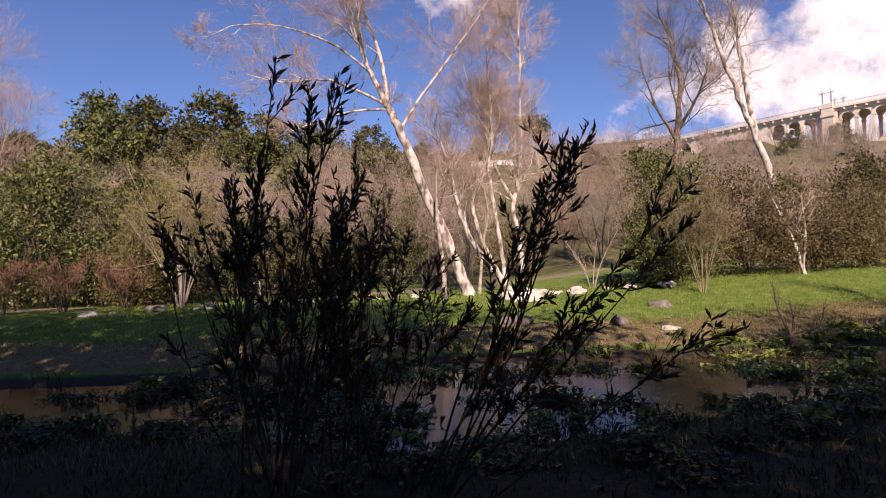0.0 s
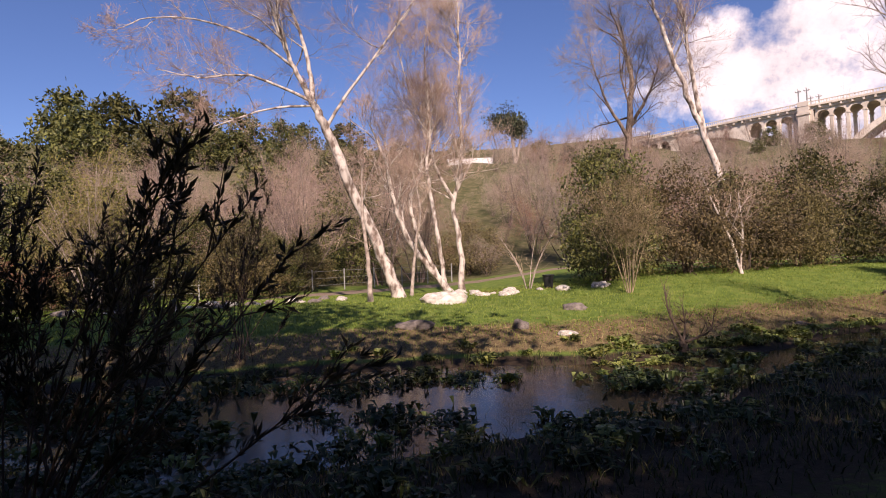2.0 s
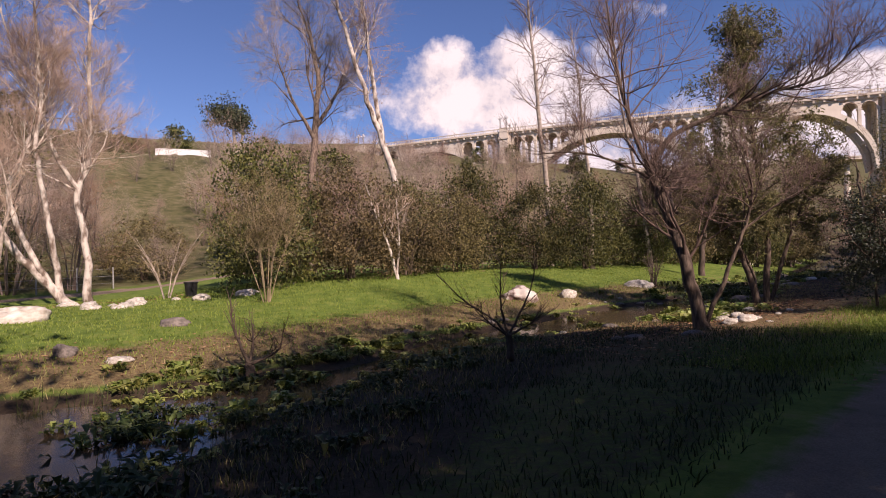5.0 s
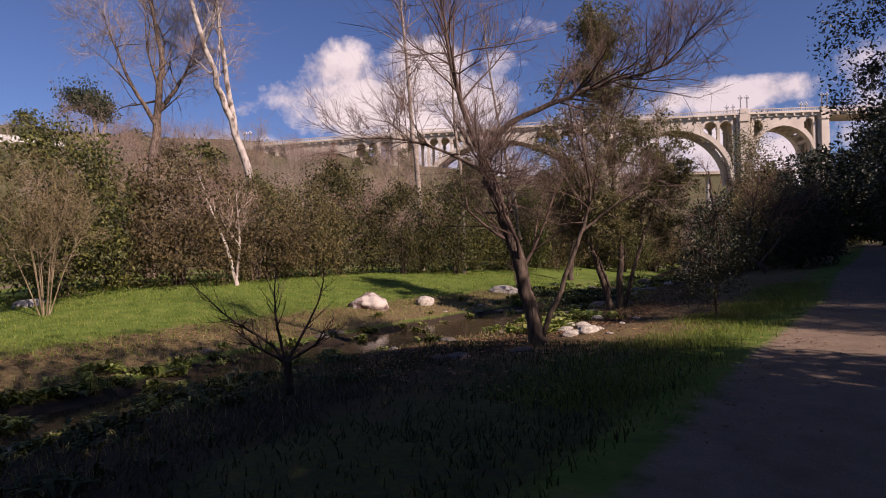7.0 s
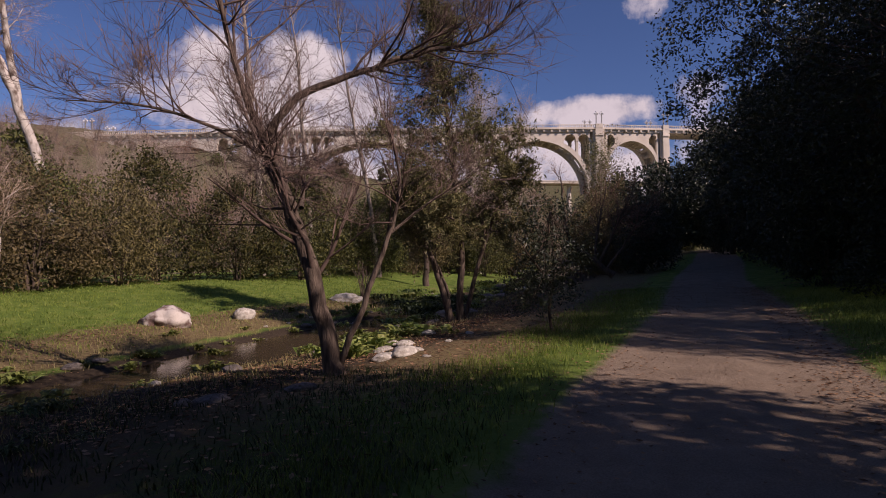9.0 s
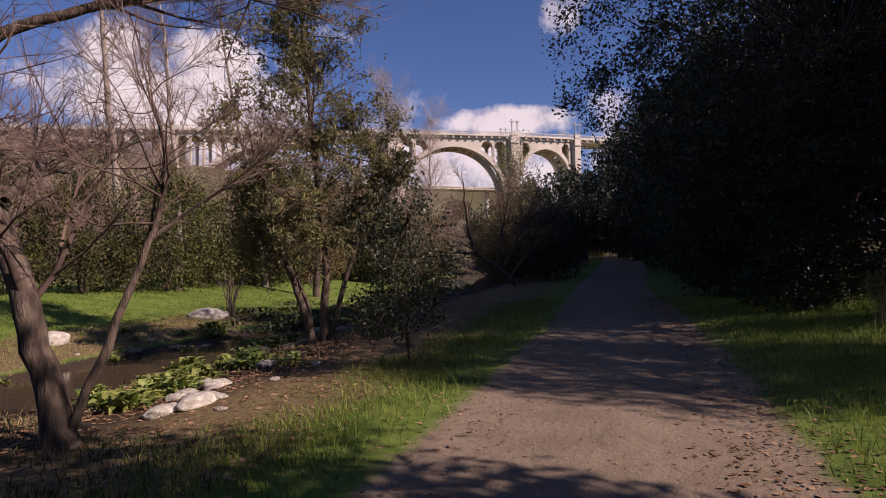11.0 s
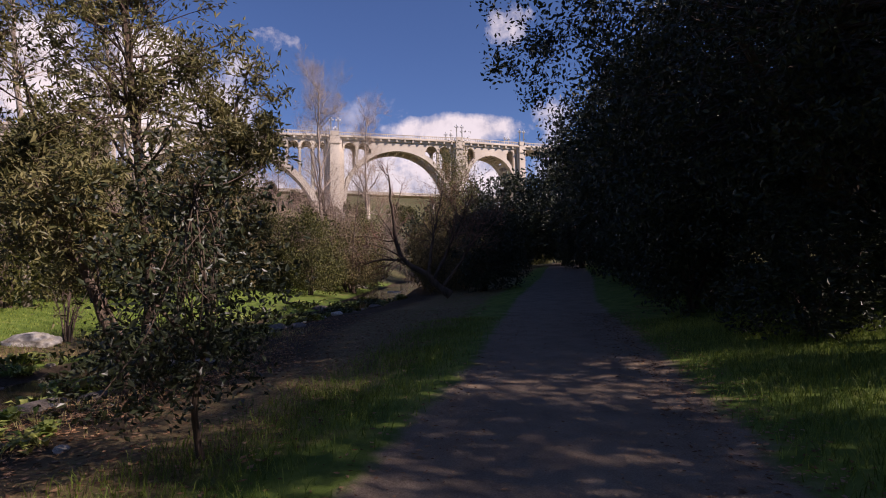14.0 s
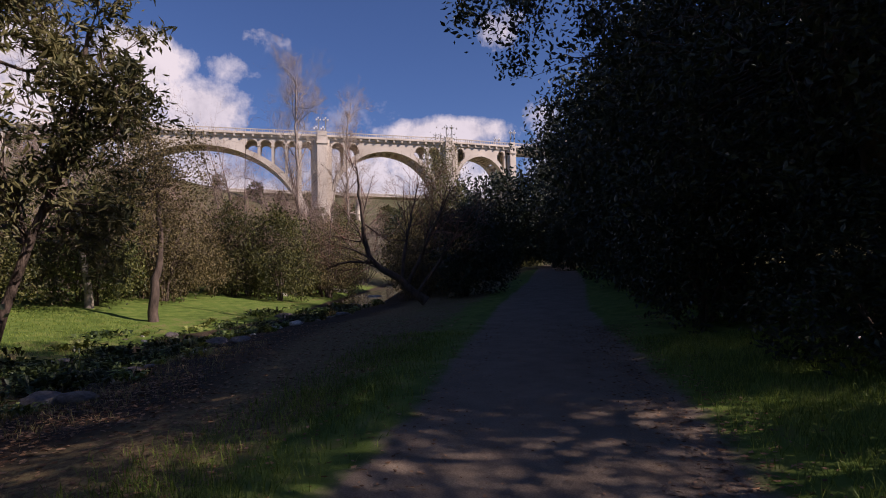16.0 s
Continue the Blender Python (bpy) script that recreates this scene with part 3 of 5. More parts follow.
def build_water():
    verts, faces = [], []
    c = np.concatenate([spline(np.c_[CREEK[:, :2], CREEK[:, 2]], 6)])
    tan = np.gradient(c[:, :2], axis=0)
    tan /= np.linalg.norm(tan, axis=1, keepdims=True)
    nrm = np.c_[-tan[:, 1], tan[:, 0]]
    for k, (q, nn) in enumerate(zip(c, nrm)):
        for s in (-1.0, -0.33, 0.33, 1.0):
            verts.append((*(q[:2] + nn * s * (q[2] + 0.45)), -0.53))
        if k:
            b = 4 * k
            faces += [(b - 4 + j, b + j, b + j + 1, b - 3 + j) for j in range(3)]
    return tagged(part("water", raw_mesh("water", verts, faces, True), WATER), "shallow brown creek water reflecting the sky", "creek", kind="structure")


build_water()

# ---- bridge ----
DECK = 38.9
PIERS = [(58.0, 219.0), (75.5, 196.0), (107.8, 154.0), (149.2, 107.0), (174.5, 80.0), (190.5, 66.0), (222.0, 38.0)]


def arch_z(u, span, crown, spring):
    k = np.clip(abs(2 * u / span), 0, 1)
    return spring + (crown - spring) * math.sqrt(max(0.0, 1 - k ** 2.2))


def slab(bm, m, ring, y0, y1):
    """A flat-sided wall with the outline ring of (x, z), between two depths."""
    lo = [bm.verts.new(m @ Vector((x, y0, z))) for x, z in ring]
    hi = [bm.verts.new(m @ Vector((x, y1, z))) for x, z in ring]
    bm.faces.new(lo)
    bm.faces.new(hi[::-1])
    for i in range(len(ring)):
        k = (i + 1) % len(ring)
        bm.faces.new((lo[i], lo[k], hi[k], hi[i]))
    bmesh.ops.recalc_face_normals(bm, faces=bm.faces)


def build_bridge():
    bridge = tagged(new("arch_bridge"), "tall pale concrete bridge with open spandrel arches", "bridge")
    bridge.location = (*PIERS[0], 0)
    base = Matrix.Translation((-PIERS[0][0], -PIERS[0][1], 0))
    for k, (a, b) in enumerate(zip(PIERS[:-1], PIERS[1:])):
        ax = math.atan2(b[1] - a[1], b[0] - a[0])
        L = math.hypot(b[0] - a[0], b[1] - a[1])
        M = base @ Matrix.Translation((*a, 0)) @ Matrix.Rotation(ax, 4, "Z")
        bm = bmesh.new()
        box(bm, 0, -4.6, DECK - 1.0, L, 4.6, DECK, M)
        box(bm, 0, -5.2, DECK - 0.25, L, 5.2, DECK + 0.12, M)
        part("deck", bm, CONCRETE, bridge)
        for q in np.arange(1.2, L, 2.4):
            for s in (-1, 1):
                bm = bmesh.new()
                box(bm, q - 0.22, min(s * 4.6, s * 5.1), DECK - 0.95, q + 0.22, max(s * 4.6, s * 5.1), DECK - 0.2, M)
                part("bracket", bm, CONCRETE, bridge)
        for s in (-1, 1):
            bm = bmesh.new()
            y0 = s * 4.9
            box(bm, 0, y0 - 0.16, DECK + 1.0, L, y0 + 0.16, DECK + 1.18, M)
            box(bm, 0, y0 - 0.16, DECK + 0.12, L, y0 + 0.16, DECK + 0.34, M)
            for q in np.arange(0.3, L, 0.62):
                wide = 0.30 if int(q / 0.62) % 8 == 0 else 0.11
                box(bm, q - wide / 2, y0 - 0.12, DECK + 0.3, q + wide / 2, y0 + 0.12, DECK + 1.02, M)
            part("balustrade", bm, CONCRETE, bridge)
        clear = L - 4.6
        crown = DECK - 2.6
        spring = crown - clear * 0.46
        mid = L / 2
        if k in (0, 5):
            continue
        us = np.linspace(-clear / 2, clear / 2, 41)
        for s in (-1, 1):
            bm = bmesh.new()
            rows = []
            for u in us:
                z = arch_z(u, clear, crown, spring)
                th = 1.0 + 0.9 * abs(2 * u / clear)
                zi = z - th * 0.9
                sh = 0.96
                rows.append([bm.verts.new(M @ Vector(c)) for c in ((mid + u, s * 4.3, z), (mid + u, s * 2.3, z), (mid + u * sh, s * 2.3, zi), (mid + u * sh, s * 4.3, zi))])
            for r0, r1 in zip(rows[:-1], rows[1:]):
                for j in range(4):
                    bm.faces.new((r0[j], r0[(j + 1) % 4], r1[(j + 1) % 4], r1[j]))
            bm.faces.new(rows[0])
            bm.faces.new(rows[-1][::-1])
            bmesh.ops.recalc_face_normals(bm, faces=bm.faces)
            part("arch_rib", bm, CONCRETE, bridge)
        for u in us[2:-2:3]:
            z = arch_z(u, clear, crown, spring)
            bm = bmesh.new()
            box(bm, mid + u - 0.35, -2.4, z - 1.2, mid + u + 0.35, 2.4, z - 0.3, M)
            part("strut", bm, CONCRETE, bridge)
        # spandrel bays, solid near the crown
        bays = max(6, int(clear / 3.5) // 2 * 2)
        w = clear / bays
        for j in range(bays):
            u0, u1 = -clear / 2 + j * w, -clear / 2 + (j + 1) * w
            zlow = max(arch_z(u0, clear, crown, spring), arch_z(u1, clear, crown, spring))
            top = DECK - 1.0
            outer = u0 if abs(u0) > abs(u1) else u1
            for s in (-1, 1):
                y0, y1 = sorted((s * 4.25, s * 3.2))
                bm = bmesh.new()
                r = w / 2 - 0.34
                if top - zlow < 2.9:
                    low = [(u, arch_z(u, clear, crown, spring) - 0.2) for u in np.linspace(u1, u0, 7)]
                    ring = [(u0, top), (u1, top)] + low
                    slab(bm, M, [(mid + u, z) for u, z in ring], y0, y1)
                    part("spandrel_wall", bm, CONCRETE, bridge)
                    continue
                zs = top - 0.6 - r
                ring = [(u0, zs), (u0, top), (u1, top), (u1, zs)] + [((u0 + u1) / 2 + r * math.cos(q), zs + r * math.sin(q)) for q in np.linspace(0, math.pi, 11)]
                slab(bm, M, [(mid + u, z) for u, z in ring], y0, y1)
                part("bay_arch", bm, CONCRETE, bridge)
                bm = bmesh.new()
                box(bm, mid + outer - 0.34, y0, arch_z(outer, clear, crown, spring) - 1.2, mid + outer + 0.34, y1, zs, M)
                box(bm, mid + outer - 0.5, y0 - 0.12, zs - 0.4, mid + outer + 0.5, y1 + 0.12, zs, M)
                part("column", bm, CONCRETE, bridge)
    for k, a in enumerate(PIERS):
        p0, p1 = PIERS[max(0, k - 1)], PIERS[min(len(PIERS) - 1, k + 1)]
        M = base @ Matrix.Translation((*a, 0)) @ Matrix.Rotation(math.atan2(p1[1] - p0[1], p1[0] - p0[0]), 4, "Z")
        floor_z = gz(*a) - 2
        M = M @ Matrix.Diagonal(((1, 1, 1, 1, 0.85, 0.7, 1)[k], 1, 1, 1))
        pieces = [("pier_web", (-1.6, -1.7, floor_z, 1.6, 1.7, DECK - 1.2)), ("pier_base", (-2.7, -5.6, floor_z, 2.7, 5.6, min(DECK - 22, floor_z + 14)))]
        for s in (-1, 1):
            pieces += [("pier_leg", (-2.1, min(s * 1.6, s * 4.6), floor_z, 2.1, max(s * 1.6, s * 4.6), DECK - 1.0)),
                       ("pilaster", (-1.35, min(s * 4.5, s * 5.3), floor_z, 1.35, max(s * 4.5, s * 5.3), DECK + 0.1)),
                       ("moulding", (-1.6, min(s * 4.4, s * 5.6), DECK - 2.2, 1.6, max(s * 4.4, s * 5.6), DECK - 1.6))]
        for kind, corners in pieces:
            bm = bmesh.new()
            box(bm, *corners, M)
            part(kind, bm, CONCRETE, bridge)
        for s in (-1, 1):
            bm = bmesh.new()
            box(bm, -1.3, s * 5.1 - 0.3, DECK + 0.1, 1.3, s * 5.1 + 0.3, DECK + 1.35, M)
            part("parapet_block", bm, CONCRETE, bridge)
            for q in (-1.0, 1.0):
                bm = bmesh.new()
                box(bm, q - 0.14, s * 5.1 - 0.14, DECK + 1.5, q + 0.14, s * 5.1 + 0.14, DECK + 4.6, M)
                box(bm, q - 0.6, s * 5.1 - 0.05, DECK + 4.1, q + 0.6, s * 5.1 + 0.05, DECK + 4.22, M)
                lamp = part("lamp_post", bm, METAL_GREY, bridge)
                for dx, dz in ((-0.55, 4.5), (0.55, 4.5), (0, 5.0)):
                    bm = bmesh.new()
                    bmesh.ops.create_icosphere(bm, subdivisions=1, radius=0.3, matrix=M @ Matrix.Translation((q + dx, s * 5.1, DECK + dz)))
                    part("globe", bm, GLOBE, lamp, "white glass lamp globe")
    return bridge


build_bridge()


OVER_Z = 42.0


def build_overpass():
    thing = tagged(new("overpass"), "distant pale concrete motorway overpass seen under the arches", "bridge")
    thing.matrix_basis = pose(300, 175, 0, 0, 0, -40)
    bm = bmesh.new()
    box(bm, -90, -6, OVER_Z, 90, 6, OVER_Z + 1.0)
    box(bm, -90, -6.3, OVER_Z + 1.0, 90, -5.9, OVER_Z + 1.6)
    part("deck", bm, CONCRETE, thing)
    for q in (-60, -20, 20, 60):
        bm = bmesh.new()
        bmesh.ops.create_cone(bm, cap_ends=True, segments=16, radius1=1.6, radius2=1.3, depth=45, matrix=Matrix.Translation((q, 0, OVER_Z - 22.5)))
        part("pier", bm, CONCRETE, thing)
    return thing


build_overpass()

# ---- white sycamores on the far lawn ----
rg = np.random.default_rng(11)
PLAN3 = [(8, 1.0, 0.6), (6, 0.95, 0.65), (6, 0.85, 0.7)]
bare_tree("sycamore", "tall leaning white-barked sycamore, bare in winter", [
    ([(0.98, 21.7, 0.0), (0.19, 21.58, 2.19), (-0.87, 21.36, 4.88), (-1.57, 21.18, 6.63), (-1.92, 21.08, 7.29)], 0.23, 0.135, 3, 2.0),
    ([(-1.92, 21.08, 7.29), (-2.28, 20.9, 8.14), (-2.75, 20.7, 9.26), (-3.16, 20.5, 10.72), (-3.5, 20.3, 12.3)], 0.11, 0.025, 9, 2.6),
    ([(-1.92, 21.08, 7.29), (-1.96, 21.2, 8.37), (-2.29, 21.4, 9.81), (-2.78, 21.6, 11.36), (-3.0, 21.7, 13.0)], 0.10, 0.025, 9, 2.6),
    ([(-1.46, 21.2, 6.46), (-0.8, 21.3, 7.56), (0.47, 21.4, 9.24), (1.58, 21.5, 10.75), (2.42, 21.5, 12.05)], 0.07, 0.018, 9, 2.3),
    ([(-1.98, 21.06, 7.44), (-3.0, 20.7, 7.89), (-4.12, 20.3, 8.2), (-5.49, 19.7, 7.96), (-6.6, 19.2, 8.1)], 0.06, 0.015, 9, 1.7),
    ([(-1.92, 21.08, 7.26), (-3.17, 20.67, 7.11), (-4.54, 20.12, 6.57), (-5.7, 19.6, 6.0)], 0.05, 0.012, 7, 1.4),
    ([(-2.4, 20.9, 8.5), (-3.6, 20.4, 9.4), (-5.2, 19.8, 9.9), (-6.8, 19.2, 9.8), (-7.8, 18.8, 9.2)], 0.05, 0.012, 9, 1.6),
], BARK_WHITE, TWIG_PINK, PLAN3, rg, 0.014, rise=0.12)
bare_tree("sycamore", "many-stemmed pale sycamore, bare, in brown leaf litter", [
    ([(2.95, 25.05, 0.0), (2.05, 25.0, 1.19), (1.21, 24.9, 2.48), (0.62, 24.8, 4.31), (0.34, 24.8, 5.9), (-0.25, 24.7, 7.4)], 0.17, 0.03, 18, 2.6),
    ([(2.6, 25.03, 0.5), (1.85, 25.0, 2.0), (1.35, 24.9, 3.86), (1.73, 25.0, 5.24), (2.22, 25.1, 6.87), (1.6, 25.2, 8.47), (1.0, 25.3, 10.74)], 0.11, 0.02, 26, 2.6),
    ([(2.75, 25.04, 0.3), (2.44, 25.02, 2.92), (2.13, 25.0, 5.47), (2.34, 24.9, 7.34), (2.19, 24.8, 9.9), (2.3, 24.8, 11.4)], 0.11, 0.02, 26, 2.4),
], BARK_WHITE, TWIG_PINK, PLAN3, rg, 0.014, rise=0.2)
bare_tree("sycamore", "slim crooked pale sycamore, bare, beside a boulder", [
    ([(3.5, 25.6, 0.0), (3.47, 25.57, 2.21), (3.24, 25.56, 3.89), (3.65, 25.57, 5.56), (3.7, 25.57, 8.94), (3.74, 25.57, 12.57), (3.8, 25.5, 14)], 0.14, 0.02, 44, 2.2),
    ([(3.3, 25.56, 4.1), (2.6, 25.6, 5.4), (2.2, 25.7, 7.2), (2.5, 25.8, 9.0)], 0.09, 0.02, 10, 1.8),
], BARK_WHITE, TWIG_PINK, PLAN3, rg, 0.014, rise=0.2)
bare_tree("young_tree", "thin pale young tree stem, bare", [
    ([(1.35, 22.4, 0.0), (1.6, 22.45, 2.17), (1.82, 22.5, 3.4), (1.57, 22.4, 5.0)], 0.07, 0.015, 10, 1.0)], BARK_PALE, TWIG_PINK, PLAN3[1:], rg)
bare_tree("young_tree", "short pale young trunk with grey bark", [
    ([(0.0, 20.5, 0.0), (-0.05, 20.5, 1.6), (-0.2, 20.6, 3.4), (-0.15, 20.6, 5.2)], 0.10, 0.02, 10, 1.1)], BARK_PALE, TWIG_PINK, PLAN3[1:], rg)
bare_tree("birch_like_tree", "slim white-stemmed young tree, bare, on the lawn edge", [
    ([(14.25, 22.4, 0.4), (13.93, 22.5, 1.82), (13.46, 22.8, 3.3), (13.1, 23.0, 4.6)], 0.07, 0.012, 9, 1.2),
    ([(14.2, 22.5, 0.4), (14.34, 22.4, 2.04), (14.25, 22.4, 3.8)], 0.06, 0.012, 8, 1.2)], BARK_WHITE, TWIG_PINK, PLAN3[1:], rg)
bare_tree("sycamore", "tall slender white sycamore, bare, behind green shrubs", [
    ([(17.9, 28.5, 0.2), (17.1, 28.9, 4.59), (16.4, 29.2, 7.34), (15.55, 29.5, 10.13), (14.8, 29.8, 12.95), (14.2, 30.1, 15.2), (13.8, 30.2, 17.0)], 0.22, 0.04, 20, 3.4),
    ([(16.4, 29.2, 7.34), (15.9, 29.4, 11.3), (15.7, 29.5, 13.8), (15.3, 29.6, 16.5)], 0.14, 0.03, 16, 2.8)], BARK_WHITE, TWIG_PINK, PLAN3, rg, 0.018)
bare_tree("grey_tree", "round-crowned grey tree, bare, with drooping twigs", [
    ([(13.3, 32.5, 0.2), (13.4, 32.4, 5.4), (13.66, 32.4, 8.3), (13.85, 32.3, 11.2), (13.5, 32.4, 13.5), (12.9, 32.6, 15.6)], 0.28, 0.03, 16, 4.2),
    ([(13.6, 32.4, 8.0), (12.4, 32.3, 10.2), (11.5, 32.0, 12.4)], 0.12, 0.02, 12, 2.6),
    ([(13.7, 32.4, 8.6), (14.9, 32.2, 10.6), (15.5, 32.0, 12.6)], 0.12, 0.02, 12, 2.6)], BARK_BROWN, TWIG_GREY, PLAN3, rg, 0.018, droop=0.05)
for pts, r in (([(25.6, 27.3, 0.2), (25.5, 27.4, 5.5), (25.2, 27.6, 9.5), (25.1, 27.7, 12.2), (24.9, 27.8, 15.5), (24.8, 27.8, 18)], 0.17),
               ([(27.3, 25.8, 0.2), (27.2, 25.8, 5.3), (27.0, 26.0, 8.8), (26.9, 26.1, 11.1), (26.7, 26.3, 13.4)], 0.13),
               ([(32.5, 26.5, 0.2), (31.9, 26.6, 5.0), (31.0, 26.8, 9.0), (30.4, 27.0, 13.0), (30.1, 27.0, 15)], 0.13)):
    bare_tree("slender_tree", "slender upright pale tree, bare, with short side branches", [(pts, r, 0.02, 30, 2.6)], BARK_PALE, TWIG_DARK, PLAN3[1:], rg, 0.016)

bare_tree("grey_tree", "pale bare tree with upswept twigs at the lawn's end", [
    ([(-20.6, 24.5, 0.0), (-20.4, 24.6, 3.0), (-20.3, 24.6, 6.0), (-20.5, 24.7, 9.0), (-20.2, 24.8, 11.5)], 0.18, 0.03, 22, 3.0),
    ([(-20.4, 24.6, 3.5), (-19.4, 24.4, 5.5), (-18.6, 24.3, 8.0)], 0.09, 0.02, 12, 2.4)], BARK_PALE, TWIG_PINK, PLAN3, rg, 0.014, rise=0.2)

# ---- leaning willow by the creek ----
bare_tree("leaning_tree", "leaning brown-barked willow, bare, on the creek bank", [
    ([(15.47, 9.35, -0.2), (15.32, 9.5, 0.79), (15.15, 9.65, 1.71), (14.92, 9.85, 2.55), (14.75, 9.93, 3.1)], 0.135, 0.09, 16, 1.8),
    ([(14.75, 9.93, 3.1), (14.55, 10.05, 3.7), (14.35, 10.2, 4.6), (14.22, 10.3, 5.7), (14.1, 10.4, 6.9)], 0.06, 0.012, 26, 1.9),
    ([(14.75, 9.9, 3.2), (15.1, 9.6, 3.78), (15.75, 9.05, 4.15), (16.4, 8.4, 4.45), (16.95, 7.75, 4.65), (17.3, 7.3, 5.15)], 0.065, 0.012, 40, 1.5),
    ([(14.8, 9.9, 2.9), (14.2, 10.3, 3.3), (13.4, 10.6, 3.5), (12.6, 10.8, 3.45)], 0.035, 0.008, 18, 1.2),
    ([(15.5, 9.33, -0.1), (15.8, 9.0, 1.03), (16.05, 8.75, 1.95), (16.1, 8.65, 2.7), (16.0, 8.8, 3.4)], 0.05, 0.012, 14, 1.5),
    ([(16.0, 8.8, 1.8), (16.5, 8.4, 2.3), (17.0, 8.1, 2.6)], 0.025, 0.008, 10, 1.0),
    ([(15.1, 9.6, 2.2), (15.6, 10.2, 2.6), (16.2, 10.8, 2.7)], 0.04, 0.008, 18, 1.5),
    ([(14.9, 9.8, 2.6), (14.4, 9.3, 2.8), (13.9, 8.9, 2.7)], 0.03, 0.008, 14, 1.2),
], BARK_WILLOW, TWIG_WILLOW, [(7, 0.95, 0.6), (7, 0.9, 0.65)], rg, 0.0065, rise=0.2, limb_mat=TWIG_DARK)

# ---- leafy tree in the creek bed, with several stems ----
bare_tree("willow_tree", "many-stemmed willow with thin olive leaves, in the creek bed", [
    ([(22.05, 12.55, -0.5), (21.74, 12.8, 0.91), (21.44, 13.0, 1.96), (21.2, 13.2, 3.1), (20.9, 13.4, 4.6)], 0.10, 0.02, 16, 1.4),
    ([(22.15, 12.45, -0.5), (22.22, 12.4, 1.53), (22.1, 12.5, 3.47), (22.0, 12.6, 5.08), (21.9, 12.7, 6.6), (21.85, 12.7, 7.9)], 0.10, 0.02, 52, 1.7),
    ([(22.0, 12.6, -0.4), (21.9, 12.66, 0.69), (21.4, 13.0, 1.9), (20.8, 13.2, 3.0)], 0.05, 0.015, 12, 1.3),
    ([(22.25, 12.4, -0.4), (22.6, 12.0, 1.5), (22.9, 11.6, 3.0), (23.0, 11.3, 4.4)], 0.07, 0.02, 22, 1.5),
    ([(22.2, 12.4, 2.0), (21.3, 11.9, 2.4), (20.6, 11.6, 2.4)], 0.04, 0.012, 14, 1.2),
], BARK_WILLOW, TWIG_DARK, [(7, 0.8, 0.65), (6, 0.75, 0.7)], rg, 0.005, leaf=(LEAF_OLIVE, 8, 0.11, 0.30), droop=0.09)

# ---- small oak at the trail edge ----
leafy_tree("young_oak", "small slim evergreen oak with grey-green leaves", [
    ([(19.72, 8.25, -0.1), (19.66, 8.28, 0.5), (19.72, 8.2, 1.2), (19.6, 8.2, 2.3)], 0.032, 0.012), ([(19.7, 8.2, 0.9), (19.3, 8.5, 1.5), (19.1, 8.6, 1.9)], 0.02, 0.008)],
    BARK_DARK, LEAF_OAK, [((19.6, 8.25, 1.6), (0.85, 0.85, 1.05)), ((19.4, 8.4, 0.85), (0.75, 0.75, 0.65))], (3900, 1700), 0.06, rg, clumps=90, spread=0.12, hollow=0.3, limbs=14)

# ---- oaks along the shaded side of the trail ----


def oak(label, n, size, clumps, seed, crowns, spread, limbs=60):
    g = np.random.default_rng(seed)
    return leafy_tree("oak_tree", label, [
        ([(0, 0, -0.3), (0.2, 0.1, 1.6), (0.0, 0.4, 3.4), (0.3, 0.2, 5.5)], 0.42, 0.16), ([(0.1, 0.1, 1.7), (-1.6, 0.9, 3.2), (-3.2, 1.8, 4.6)], 0.20, 0.06),
        ([(0.1, 0.1, 2.0), (1.7, -0.9, 3.6), (3.0, -1.8, 5.0)], 0.20, 0.06)], BARK_DARK, LEAF_OAK, crowns, n, size, g,
        clumps=clumps, spread=spread, hollow=0.55, group="oaks along the trail", limbs=limbs)


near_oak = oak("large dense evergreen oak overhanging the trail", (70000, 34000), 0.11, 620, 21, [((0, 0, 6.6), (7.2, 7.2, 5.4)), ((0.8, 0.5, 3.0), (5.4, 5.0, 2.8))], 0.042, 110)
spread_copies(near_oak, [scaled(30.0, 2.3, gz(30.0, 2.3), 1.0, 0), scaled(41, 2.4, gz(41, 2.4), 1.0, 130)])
far_oak = oak("tall dense evergreen oak put in to shade the trail", (15000, 4000), 0.24, 300, 22, [((0, 0, 7.2), (6.6, 6.6, 3.3)), ((0, -2.5, 5.5), (4.5, 3.5, 3.5))], 0.09)
# Mostly out of view: front row casts the bank's shade, others block sky light
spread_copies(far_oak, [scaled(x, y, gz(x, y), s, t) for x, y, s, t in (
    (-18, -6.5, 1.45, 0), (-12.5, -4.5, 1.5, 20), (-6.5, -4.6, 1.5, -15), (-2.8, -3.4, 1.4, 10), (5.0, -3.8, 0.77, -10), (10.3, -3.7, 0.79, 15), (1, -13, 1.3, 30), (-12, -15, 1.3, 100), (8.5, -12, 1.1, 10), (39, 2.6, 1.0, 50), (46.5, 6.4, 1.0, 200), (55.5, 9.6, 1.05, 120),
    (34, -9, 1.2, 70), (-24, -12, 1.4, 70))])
# squeezed copies out of view, added only to shape shadows on trail and verge
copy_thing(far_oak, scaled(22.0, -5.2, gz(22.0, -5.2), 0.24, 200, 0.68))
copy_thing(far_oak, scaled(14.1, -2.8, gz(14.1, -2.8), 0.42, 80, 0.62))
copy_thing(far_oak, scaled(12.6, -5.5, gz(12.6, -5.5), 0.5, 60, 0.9))
